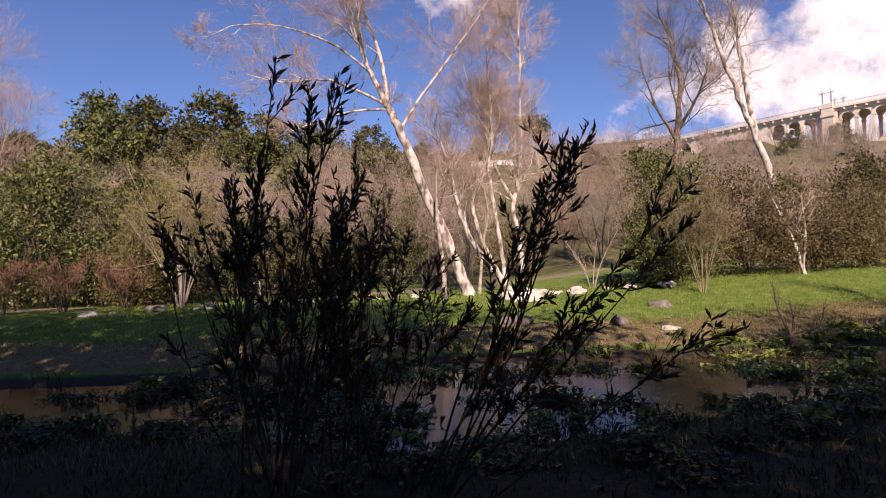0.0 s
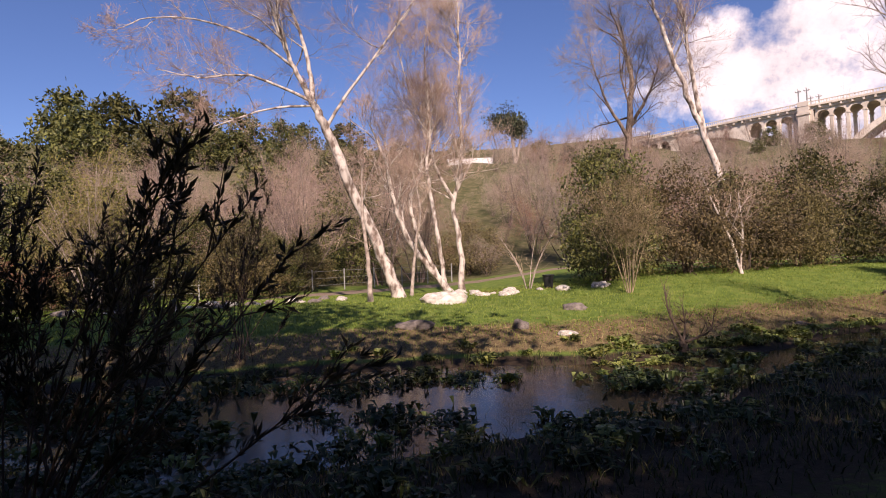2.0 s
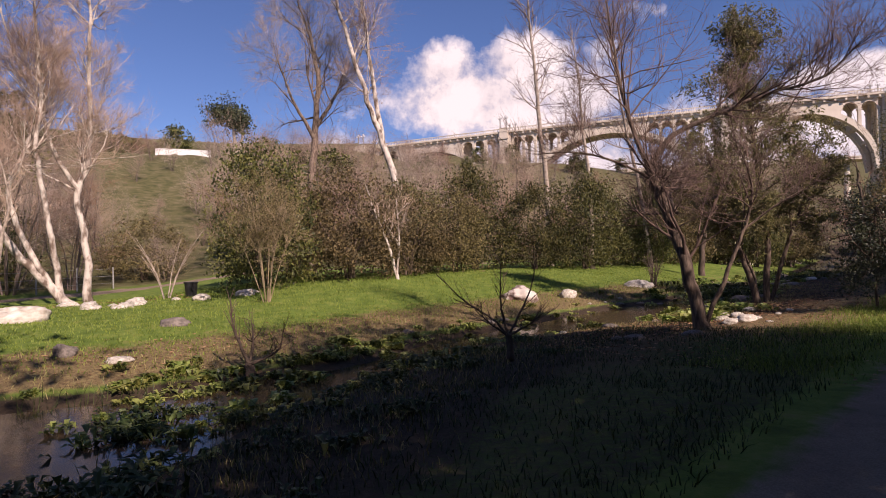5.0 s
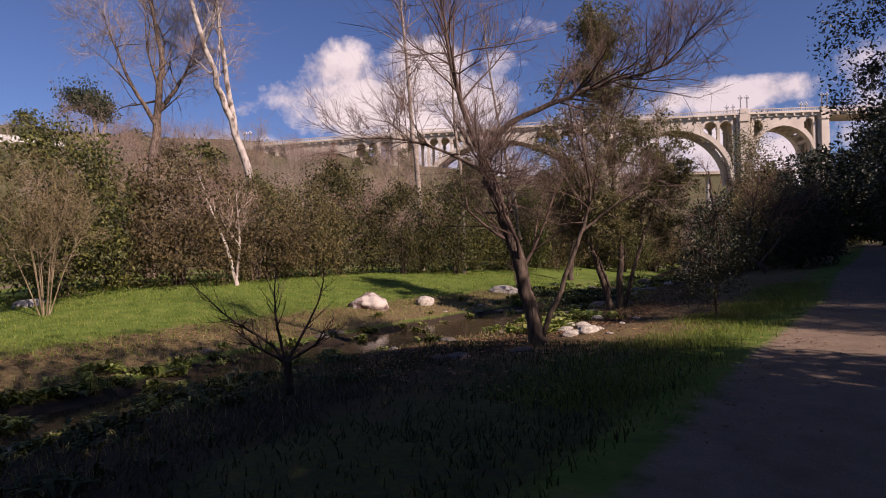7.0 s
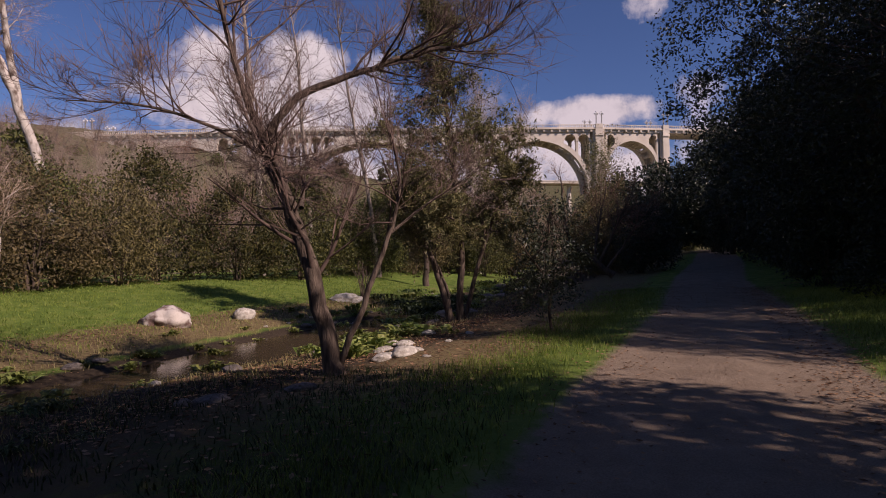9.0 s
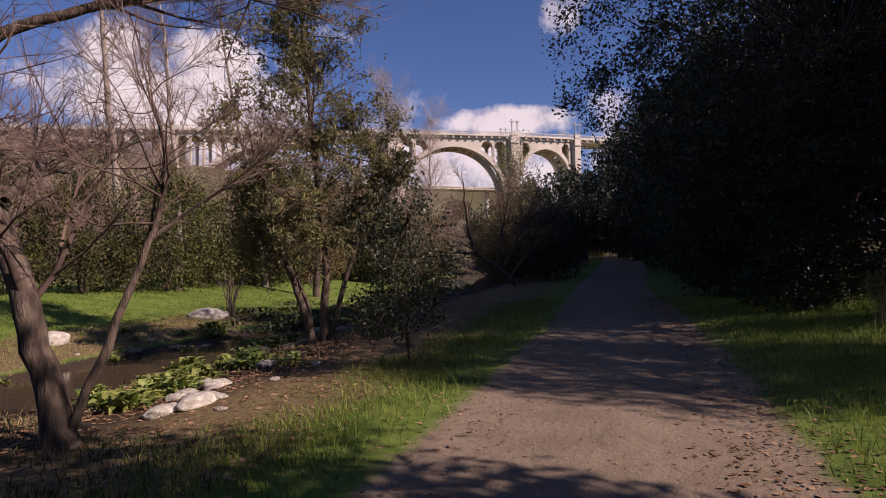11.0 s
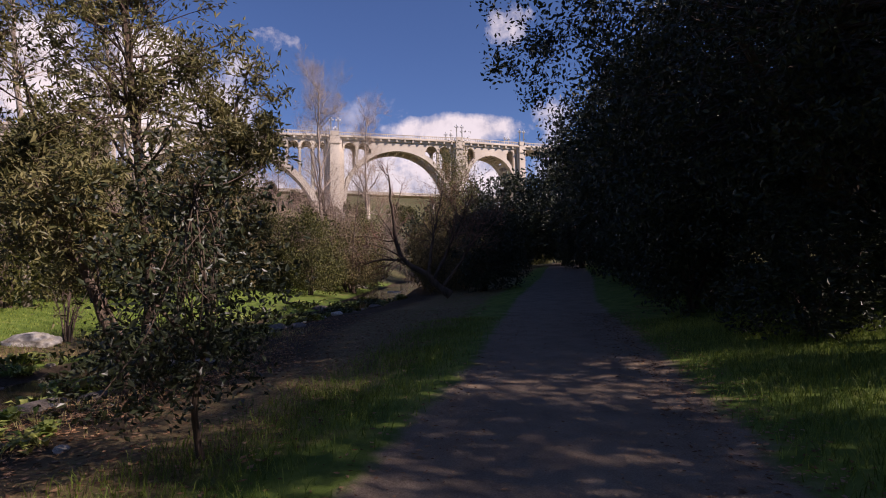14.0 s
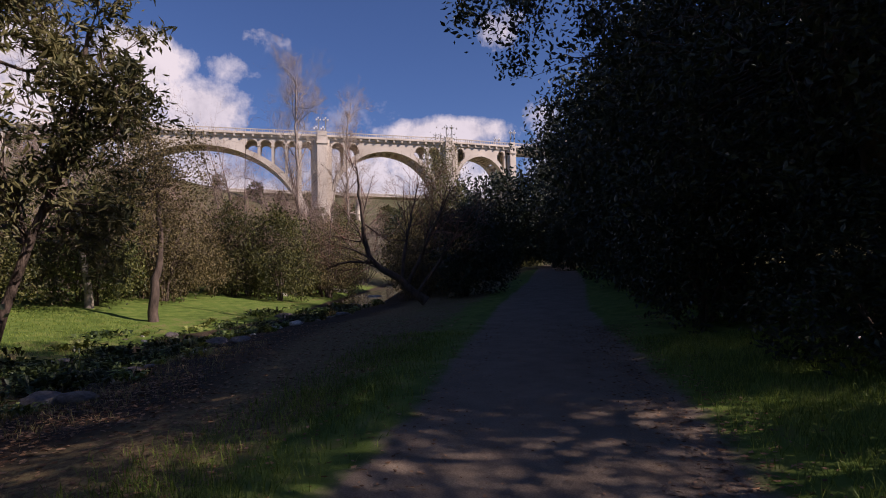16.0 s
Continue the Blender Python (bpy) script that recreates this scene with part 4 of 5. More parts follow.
# sparse oaks never in view, added to break up sun on the trail
dapple_oak = oak("unseen thin-leaved oak added to fleck the trail with sun", (1300, 350), 0.24, 60, 24, [((0, 0, 7.4), (5.6, 5.0, 3.4)), ((0, 0, 5.5), (4.5, 3.5, 2.5))], 0.10)
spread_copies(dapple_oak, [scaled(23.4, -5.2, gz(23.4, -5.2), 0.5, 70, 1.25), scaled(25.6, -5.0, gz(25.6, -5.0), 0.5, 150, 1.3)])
# invented oaks out of view; crown height set by where shade must fall
shade_oak = oak("unseen oak with a high crown, added to shade the trail side", (9000, 2000), 0.2, 220, 25, [((0, 0, 9.8), (5.6, 4.6, 1.9)), ((1.5, 0, 9.0), (4.0, 3.0, 1.4))], 0.08)
spread_copies(shade_oak, [scaled(26.8, -3.3, gz(26.8, -3.3), 0.95, 0), scaled(35.0, -3.0, gz(35.0, -3.0), 1.05, 140), scaled(30.8, -2.4, gz(30.8, -2.4), 1.08, 80), scaled(40.0, 0.2, gz(40.0, 0.2), 1.1, 200)])
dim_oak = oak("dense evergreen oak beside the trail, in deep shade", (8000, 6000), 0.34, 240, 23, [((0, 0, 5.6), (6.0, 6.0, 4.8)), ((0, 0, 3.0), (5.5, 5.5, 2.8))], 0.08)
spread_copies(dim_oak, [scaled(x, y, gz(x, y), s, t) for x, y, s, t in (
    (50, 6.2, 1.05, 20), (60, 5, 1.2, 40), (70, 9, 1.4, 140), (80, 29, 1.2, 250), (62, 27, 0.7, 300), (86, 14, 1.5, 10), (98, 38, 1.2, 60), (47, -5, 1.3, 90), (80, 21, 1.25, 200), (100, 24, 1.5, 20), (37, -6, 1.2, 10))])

# ---- evergreen shrubs on the lawn edge ----


def shrub(label, mat, n, size, seed, radii=(1.7, 1.7, 1.9), height=2.0, category="shrub", group="shrubs behind the lawn", clumps=110, low=-0.9, limbs=14):
    g = np.random.default_rng(seed)
    stems = []
    for k in range(5):
        a, r = k * 1.26 + g.random(), 0.5 + 0.6 * g.random()
        stems.append(([(0.1 * math.cos(a), 0.1 * math.sin(a), -0.1), (0.3 * r * math.cos(a), 0.3 * r * math.sin(a), 0.8), (r * math.cos(a), r * math.sin(a), 1.9)], 0.06, 0.02))
    return leafy_tree("evergreen_shrub", label, stems, BARK_DARK, mat, [((0, 0, height), radii), ((0.3, -0.3, height * 0.52), (radii[0] * 1.0, radii[1] * 0.95, height * 0.62))],
                      (n, int(n * 0.6)), size, g, category=category, clumps=clumps, spread=0.11, group=group, low=low, limbs=limbs, hollow=0.55)


green = shrub("rounded dark green evergreen shrub on the lawn edge", LEAF_BUSH, 7000, 0.115, 31, (2.0, 2.0, 2.1))
dusky = shrub("brownish green leafy shrub on the lawn edge", LEAF_DUSK, 6500, 0.11, 32, (2.1, 2.1, 1.9), 1.9)
spread_copies(green, [scaled(x, y, gz(x, y) - 0.05, s, t, s * h) for x, y, s, t, h in (
    (9.2, 23.2, 1.08, 0, 1.22), (20.5, 27.0, 1.15, 60, 1.15), (23.5, 26.0, 1.0, 120, 1.1), (26.5, 25.5, 1.1, 200, 1.15), (17.0, 27.5, 1.0, 20, 1.1), (-12.5, 24.0, 1.25, 80, 1.1),
    (-16, 23, 1.3, 200, 1.15), (-3.5, 40, 1.5, 10, 1.1), (33, 27, 1.0, 140, 1.2), (36, 29.5, 1.1, 240, 1.2), (43, 30, 1.1, 30, 1.2), (-19, 25, 1.4, 300, 1.1), (51, 33, 1.2, 60, 1.1), (29.5, 27.5, 1.0, 330, 1.1),
    (-17, 31, 1.0, 15, 1.1), (-14, 28.5, 1.15, 30, 1.15), (-10, 30, 1.0, 250, 1.1), (-6.3, 31.5, 0.8, 140, 1.0), (-18.5, 29, 1.25, 320, 1.2), (44, 27.5, 1.1, 45, 1.2), (57, 33, 1.3, 190, 1.2), (-23, 29, 1.1, 110, 1.0), (-9.5, 36, 1.1, 220, 1.1), (-28, 33, 1.2, 40, 1.1), (-15, 40, 1.2, 170, 1.1), (-6, 46, 1.2, 260, 1.0))])
spread_copies(dusky, [scaled(x, y, gz(x, y) - 0.05, s, t, s * h) for x, y, s, t, h in (
    (12.6, 23.4, 1.1, 0, 1.1), (15.6, 24.5, 1.0, 90, 1.1), (18.5, 25.5, 0.9, 200, 1.2), (-6.8, 27.5, 1.0, 40, 1.0), (-12, 23, 0.9, 200, 1.0), (5.0, 44, 1.4, 300, 0.8),
    (39.5, 30, 1.1, 20, 1.1), (46, 33, 1.2, 100, 1.1), (36.5, 27.5, 1.0, 80, 1.3), (43, 33.5, 1.3, 10, 1.2), (49, 30.5, 0.9, 60, 1.2), (54, 36, 1.3, 190, 1.2), (31.5, 30, 1.1, 50, 1.2), (10.9, 26.5, 1.1, 160, 1.1),
    (-20, 36, 1.0, 210, 1.1), (46, 19.4, 1.1, 60, 1.1), (50.5, 21.0, 1.25, 170, 1.2), (55, 23.5, 1.4, 280, 1.2), (43.6, 18.0, 0.85, 20, 1.0), (60, 25.5, 1.5, 100, 1.2), (51, 29.5, 1.2, 330, 1.2), (-12.5, 33, 0.9, 70, 1.0), (-30, 41, 1.3, 20, 1.1), (-5.5, 34.5, 0.9, 130, 1.0), (-18, 50, 1.3, 300, 1.1))])
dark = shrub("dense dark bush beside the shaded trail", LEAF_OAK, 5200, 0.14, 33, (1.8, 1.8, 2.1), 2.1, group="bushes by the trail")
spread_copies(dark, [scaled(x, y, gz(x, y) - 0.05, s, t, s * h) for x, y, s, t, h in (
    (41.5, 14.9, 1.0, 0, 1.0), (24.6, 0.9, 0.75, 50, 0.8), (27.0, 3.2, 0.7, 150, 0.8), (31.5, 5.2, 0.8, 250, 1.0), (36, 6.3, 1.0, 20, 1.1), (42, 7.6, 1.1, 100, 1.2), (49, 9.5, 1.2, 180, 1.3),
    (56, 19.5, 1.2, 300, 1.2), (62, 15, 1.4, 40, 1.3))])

# ---- yellow-leaved twiggy shrub and red-brown brush at the left of the lawn ----
g = np.random.default_rng(41)


def fan_shrub(name, label, x, y, stems, height, spread, bark, twig, plan, rgn, r0=0.02, leaf=None, rise=0.25, category="shrub", tw=0.008, lean=(0, 0)):
    z = gz(x, y) - 0.05
    out = []
    for k in range(stems):
        a = rgn.uniform(0, 6.283)
        q = spread * rgn.uniform(0.3, 1.0)
        h = height * rgn.uniform(0.7, 1.1)
        tip = (x + q * math.cos(a) + lean[0] * h, y + q * math.sin(a) + lean[1] * h, z + h)
        out.append(([(x + 0.08 * math.cos(a), y + 0.08 * math.sin(a), z), (x + 0.4 * q * math.cos(a) + lean[0] * h * 0.4, y + 0.4 * q * math.sin(a), z + 0.5 * h), tip], r0, r0 * 0.25, 7, height * 0.32))
    return bare_tree(name, label, out, bark, twig, plan, rgn, tw, rise=rise, category=category, leaf=leaf, sides=6)


fan_shrub("twiggy_shrub", "pale many-stemmed shrub with sparse yellow leaves", -9.3, 20.0, 16, 4.6, 2.0, BARK_PALE, TWIG_TAN, [(6, 0.8, 0.6), (6, 0.8, 0.6)], g, 0.026, (LEAF_YELLOW, 2, 0.075, 0.5))
fan_shrub("twiggy_shrub", "tan twiggy shrub with small dull leaves on the lawn", 8.6, 18.9, 11, 3.3, 1.9, TWIG_TAN, TWIG_TAN, [(7, 0.85, 0.7), (6, 0.8, 0.7)], g, 0.016, (LEAF_DUSK, 3, 0.055, 0.5))
fan_shrub("twiggy_shrub", "tan stems growing beside the black bin", 6.0, 23.0, 7, 2.2, 1.6, BARK_PALE, TWIG_TAN, [(3, 0.4, 0.5)], g, 0.022)
fan_shrub("willow_stool", "dark cut-back willow on the far bank", 24.9, 19.3, 9, 1.4, 0.8, BARK_DARK, TWIG_DARK, [(4, 0.5, 0.5)], g, 0.028)


def forked_sapling(name, label, x, y, trunk, forks, r0):
    """A short stump with a few crooked branches; forks: lists of (sideways, back, up) from the stump's foot."""
    z = gz(x, y) - 0.06
    side, back = np.array((0.89, -0.45, 0)), np.array((0.45, 0.89, 0))
    place = lambda p: tuple(np.array((x, y, z)) + side * p[0] + back * p[1] + (0, 0, p[2]))
    stems = [([place((0, 0, 0)), place((0.02, 0.0, trunk * 0.5)), place((0.0, 0.02, trunk))], r0, r0 * 0.75, 0, 0.3)]
    for f in forks:
        stems.append(([place((0, 0.01, trunk * 0.92))] + [place(p) for p in f], r0 * 0.34, r0 * 0.07, 12, 0.5))
    return bare_tree(name, label, stems, BARK_DARK, TWIG_DARK, [(3, 0.6, 0.5)], g, 0.004, rise=0.3, category="sapling", sides=8)


forked_sapling("bank_sapling", "dark forked sapling on the near bank, bare", 10.75, 9.25, 0.5, [
    [(-0.25, 0.05, 0.75), (-0.7, 0.1, 1.05), (-1.15, 0.1, 1.5)], [(-0.1, 0.0, 0.9), (-0.12, -0.1, 1.3), (-0.1, -0.1, 1.65)],
    [(0.2, 0.1, 0.8), (0.4, 0.15, 1.2), (0.5, 0.2, 1.6)], [(0.3, -0.1, 0.65), (0.55, -0.2, 0.85)], [(-0.3, -0.2, 0.7), (-0.55, -0.35, 0.95)]], 0.07)
forked_sapling("creek_sapling", "small forked sapling with a stump foot at the water's edge", 7.05, 11.6, 0.28, [
    [(-0.12, 0.0, 0.55), (-0.25, 0.0, 0.95), (-0.3, 0.05, 1.4)], [(0.25, 0.05, 0.35), (0.5, 0.1, 0.5), (0.6, 0.1, 0.85)], [(0.05, 0.1, 0.6), (0.0, 0.2, 1.0)]], 0.10)

for x, y, h in ((-13.0, 19.3, 1.7), (-14.6, 18.6, 1.9), (-11.6, 20.6, 1.6), (-16.5, 18.5, 2.2)):
    fan_shrub("rust_shrub", "low rust-brown twiggy shrub behind the stones", x, y, 14, h, 1.3, BARK_DARK, TWIG_RUST, [(5, 0.8, 0.7), (5, 0.8, 0.7)], g, 0.015, (LEAF_RUST, 1, 0.06, 0.5))

fan_shrub("verge_sprig", "small leafy sapling on the grass verge", 23.6, 2.3, 4, 1.0, 0.3, TWIG_TAN, TWIG_TAN, [(4, 0.7, 0.6)], g, 0.008, (LEAF_OLIVE, 3, 0.06, 0.5))
fan_shrub("verge_sprig", "low sprawling leafy sapling under the oak", 24.8, 2.0, 7, 0.8, 0.6, TWIG_TAN, TWIG_TAN, [(4, 0.8, 0.6)], g, 0.008, (LEAF_OLIVE, 3, 0.06, 0.5))

# ---- dark tall shoots between trail and creek ----


def mulefat(label, x, y, n, tips, seed):
    """Long shoots with tufts of narrow leaves towards their ends."""
    gg = np.random.default_rng(seed)
    z = gz(x, y) - 0.05
    thing = tagged(new("streamside_shrub"), label, "shrub", "shrubs on the near bank")
    lines, at, along = [], [], []
    for k in range(n):
        (dx, dy, dz), jit = tips[k % len(tips)], 0.22
        tip = np.array((x + dx, y + dy, z + dz)) + gg.normal(scale=jit, size=3) * (1, 1, 0.9)
        root = np.array((x, y, z)) + gg.normal(scale=0.14, size=3) * (1, 1, 0)
        ln = spline([root, root * 0.5 + tip * 0.5 + gg.normal(scale=0.08, size=3), tip], 5)
        lines.append((ln, np.linspace(0.010, 0.003, len(ln))))
        for _ in range(8):
            f = gg.uniform(0.35, 0.98) * (len(ln) - 1)
            i = int(f)
            p = ln[i] + (ln[min(i + 1, len(ln) - 1)] - ln[i]) * (f - i)
            d = unit(ln[-1] - ln[0] + gg.normal(scale=0.9, size=3))
            L = gg.uniform(0.15, 0.42)
            lines.append((np.array([p, p + d * L * 0.5, p + d * L + (0, 0, 0.05)]), np.array((0.005, 0.004, 0.002))))
            m = 16
            at.append(p + d * L * gg.uniform(0.25, 1.05, (m, 1)))
            along.append(np.tile(d, (m, 1)))
        m = 26
        d = unit(ln[-1] - ln[-3])
        at.append(ln[-1] - d * gg.uniform(-0.05, 0.4, (m, 1)))
        along.append(np.tile(d, (m, 1)))
    tagged(part("stem_growth", raw_mesh("stems", *tubes(lines, 4)), TWIG_DARK, thing), kind="stuff")
    tagged(part("foliage", raw_mesh("leaves", *leaves(np.concatenate(at), 0.085, 0.22, np.concatenate(along) * 0.9, rg=gg)), LEAF_MULE, thing), kind="stuff")
    return thing


mulefat("dark leggy streamside shrub with narrow leaves", -1.25, 3.9, 15, [(-0.3, 0, 2.3), (0.3, -0.1, 2.9), (0.5, 0.3, 2.1), (-0.1, 0.4, 2.6), (0.7, 0, 1.9), (-0.45, 0.2, 2.0)], 51)
mulefat("leggy shrub with long slanting shoots over the bank", -0.1, 3.75, 10, [(1.15, -0.2, 2.45), (1.6, -0.4, 2.1), (0.8, -0.1, 2.3), (0.45, 0.1, 2.0), (1.35, 0.1, 1.5), (1.7, 0.1, 1.35)], 52)
mulefat("dark dense streamside shrub on the near bank", -1.3, 4.8, 12, [(-0.3, 0, 2.1), (0.3, 0, 2.3), (0.5, 0.2, 1.8), (-0.4, 0.3, 1.7)], 53)
mulefat("low dark streamside shrub", -0.75, 4.9, 13, [(-0.4, 0, 1.8), (0.3, 0, 2.0), (0.5, 0.2, 1.6), (0.0, 0.3, 2.1)], 54)

for x, y, n, tall, seed in ((-1.6, 12.0, 14, 3.3, 55), (-3.0, 11.3, 13, 3.0, 56), (-4.5, 12.3, 13, 2.9, 57)):
    mulefat("tall dark streamside shrub on the shaded far bank", x, y, n,
            [(-0.5, 0, tall * 0.8), (0.2, 0.2, tall), (0.7, -0.1, tall * 0.75), (-0.9, 0.2, tall * 0.6), (0.1, -0.3, tall * 0.9), (1.0, 0.1, tall * 0.5)], seed)

# ---- trees further along the trail ----
bare_tree("fallen_leaning_tree", "dark crooked tree leaning over, with red-brown twigs", [
    ([(38.5, 15.2, 0.3), (37.9, 16.2, 1.25), (37.4, 17.0, 2.0), (37.25, 17.3, 3.7), (37.15, 17.4, 5.5)], 0.17, 0.03, 12, 2.2),
    ([(38.1, 15.8, 0.9), (38.5, 15.1, 2.6), (39.0, 14.2, 4.8)], 0.10, 0.02, 18, 2.2), ([(38.0, 16.0, 1.1), (38.4, 15.9, 3.0), (38.8, 15.6, 5.0)], 0.08, 0.02, 18, 2.0),
    ([(37.46, 16.94, 1.84), (36.85, 17.83, 1.86), (36.4, 18.4, 1.6)], 0.06, 0.015, 8, 1.2), ([(38.3, 15.5, 0.6), (39.3, 14.6, 2.4), (40.0, 13.9, 4.0)], 0.08, 0.02, 16, 2.0)],
    BARK_DARK, TWIG_RUST, [(6, 0.85, 0.6), (6, 0.8, 0.7)], rg, 0.010)
leafy_tree("dark_trunk_tree", "tree with a dark upright trunk and brown-green crown", [
    ([(32.5, 22.9, -0.4), (32.55, 22.9, 1.1), (32.7, 22.8, 2.4), (32.6, 22.8, 4.4)], 0.19, 0.06)], BARK_DARK, LEAF_DUSK,
    [((32.4, 22.9, 5.1), (2.0, 2.0, 2.5))], (11000,), 0.10, rg, clumps=90, spread=0.16, hollow=0.3)
bare_tree("thin_tree", "thin pale tree, bare, in front of the bridge", [([(58, 38, 1), (58, 38, 7), (57.8, 38, 13), (57.9, 38, 18.5)], 0.22, 0.03, 30, 4.0)], BARK_PALE, TWIG_GREY, PLAN3, rg, 0.014, rise=0.25)
bare_tree("thin_tree", "thin pale tree, bare, in front of the bridge", [([(64, 37, 1), (64, 37, 6), (63.8, 37, 11), (64.1, 37, 16.5)], 0.20, 0.03, 30, 3.6)], BARK_PALE, TWIG_PINK, PLAN3, rg, 0.014, rise=0.25)
leafy_tree("poplar_like_tree", "tall narrow tree with yellow-green leaves before the bridge", [
    ([(72, 31, 0.5), (72, 31, 6), (72.2, 31, 12)], 0.2, 0.05)], BARK_PALE, LEAF_OLIVE, [((72, 31, 10.5), (2.6, 2.6, 5.0))], (6500,), 0.2, rg, clumps=90, hollow=0.3)

# ---- brown winter brush on the far slope ----


def brush(label, seed, twig, height, spread, stems=8):
    gg = np.random.default_rng(seed)
    out = []
    for k in range(stems):
        a, q, h = gg.uniform(0, 6.283), spread * gg.uniform(0.25, 1.0), height * gg.uniform(0.5, 1.0)
        out.append(([(0.2 * math.cos(a), 0.2 * math.sin(a), -0.2), (0.5 * q * math.cos(a), 0.5 * q * math.sin(a), 0.4 * h), (q * math.cos(a + 0.3), q * math.sin(a + 0.3), h)], 0.045, 0.012, 8, height * 0.34))
    return bare_tree("winter_tree", label, out, BRUSH_STEM, twig, [(7, 0.9, 1.0), (6, 0.9, 1.0)], gg, 0.024, rise=0.05, group="bare trees on the far slope", sides=5, lean_mesh=True)


gg = np.random.default_rng(61)
slots = []
for s in range(900):
    along, d = gg.uniform(-45, 70), 32 + 42 * gg.random() ** 1.4
    x, y = 0.966 * along - 0.257 * d, 0.257 * along + 0.966 * d
    if away(np.array([x]), np.array([y]), ROAD)[0][0] < 2.2 or any(math.hypot(x - a, y - b) < 2.7 for a, b, *_ in slots):
        continue
    slots.append((x, y, gg.uniform(0.85, 1.35), gg.uniform(0, 360)))
slots = slots[:165]
for s in range(300):
    x, y = gg.uniform(40, 130), gg.uniform(26, 100)
    d = -0.257 * x + 0.966 * y
    if d < 14 or any(math.hypot(x - a, y - b) < 5.5 for a, b, *_ in slots):
        continue
    slots.append((x, y, gg.uniform(0.8, 1.3), gg.uniform(0, 360)))
slots = slots[:205]
for s in range(400):
    x, y = gg.uniform(33, 66), gg.uniform(23, 50)
    if away(np.array([x]), np.array([y]), CREEK)[0][0] < 6.0 or away(np.array([x]), np.array([y]), ROAD)[0][0] < 1.5 or any(math.hypot(x - a, y - b) < 2.8 for a, b, *_ in slots):
        continue
    slots.append((x, y, gg.uniform(0.5, 0.95), gg.uniform(0, 360)))
slots = slots[:245]
for s in range(300):
    along, d = gg.uniform(25, 120), gg.uniform(62, 130)
    x, y = 0.966 * along - 0.257 * d, 0.257 * along + 0.966 * d
    if any(math.hypot(x - a, y - b) < 7.5 for a, b, *_ in slots):
        continue
    slots.append((x, y, gg.uniform(0.95, 1.5), gg.uniform(0, 360)))
slots = slots[:285]
protos = [brush("pinkish brown bare bushy tree on the slope", 71, TWIG_PINK, 7.5, 3.6), brush("grey-brown bare bushy tree on the slope", 72, TWIG_GREY, 7.0, 3.8),
          brush("reddish brown bare bushy tree on the slope", 73, TWIG_RUST, 6.0, 3.4)]


def brush_size(x, y, s):
    """Lower growth on the open slope below the hilltop wall, and towards the mouth of the valley."""
    b = math.degrees(math.atan2(x - 3, y - 1))
    d = -0.257 * x + 0.966 * y
    return s * (0.5 if 0 < b < 7 and d > 38 else 0.8 if b < -16 else 1.0)


slots = [(x, y, brush_size(x, y, s), t) for x, y, s, t in slots]
pick = gg.choice(3, len(slots), p=(0.5, 0.3, 0.2))
for k, pr in enumerate(protos):
    spread_copies(pr, [scaled(x, y, gz(x, y) - 0.1, s, t, s * (0.9 + 0.3 * (i % 3) / 2)) for i, (x, y, s, t) in enumerate(slots) if pick[i] == k])

# ---- evergreen trees on the slope and along its rim ----
hill_tree = shrub("dark green tree on the hillside", LEAF_BUSH, 1800, 0.5, 81, (3.4, 3.4, 3.6), 4.2, "tree", "trees on the hillside", 60, -0.9, 5)
slots2 = []
for s in range(500):
    along, d = gg.uniform(-120, 120), gg.uniform(58, 150)
    x, y = 0.966 * along - 0.257 * d, 0.257 * along + 0.966 * d
    if (d < 112 and gg.random() < 0.45 and x > -40) or any(math.hypot(x - a, y - b) < 7 for a, b, *_ in slots2) or (0 < x < 26 and d < 130):
        continue
    slots2.append((x, y, gg.uniform(0.6, 1.3) * (0.6 if x > 30 else 1.0), gg.uniform(0, 360)))
slots2 = slots2[:85] + [(-47, 92, 1.5, 10), (-39, 96, 1.7, 80), (-31, 99, 1.3, 150), (-54, 90, 1.6, 220), (-25, 104, 1.1, 40)]
for s in range(200):
    x, y = gg.uniform(80, 210), gg.uniform(-20, 150)
    d = -0.257 * x + 0.966 * y
    if (-6 < d < 10 and x < 110) or any(math.hypot(x - a, y - b) < 9 for a, b, *_ in slots2):
        continue
    slots2.append((x, y, gg.uniform(0.5, 0.9) if d > 4 else gg.uniform(0.9, 1.6), gg.uniform(0, 360)))
slots2 = slots2[:145] + [(230 + 9 * k + 14 * (k % 3), 178 + 27 * math.sin(2.1 * k) + 4.5 * k, 1.2 + 0.25 * (k % 4), 40 * k) for k in range(16)]
spread_copies(hill_tree, [scaled(x, y, gz(x, y) - 0.3, s, t) for x, y, s, t in slots2])
leafy_tree("eucalyptus", "tall eucalyptus with a pale trunk on the hilltop", [
    ([(20.0, 115, 18.0), (19.6, 115, 24), (19.0, 115, 28)], 0.5, 0.15), ([(20.0, 115, 20.0), (21, 115, 25), (21.2, 115, 28)], 0.3, 0.1)], BARK_PALE, LEAF_EUC,
    [((18.2, 115, 29.0), (4.3, 3.5, 3.4)), ((20.4, 115, 27.0), (3.0, 3.0, 2.4))], (3000, 1500), 0.5, rg, clumps=40, spread=0.2, hollow=0.2)


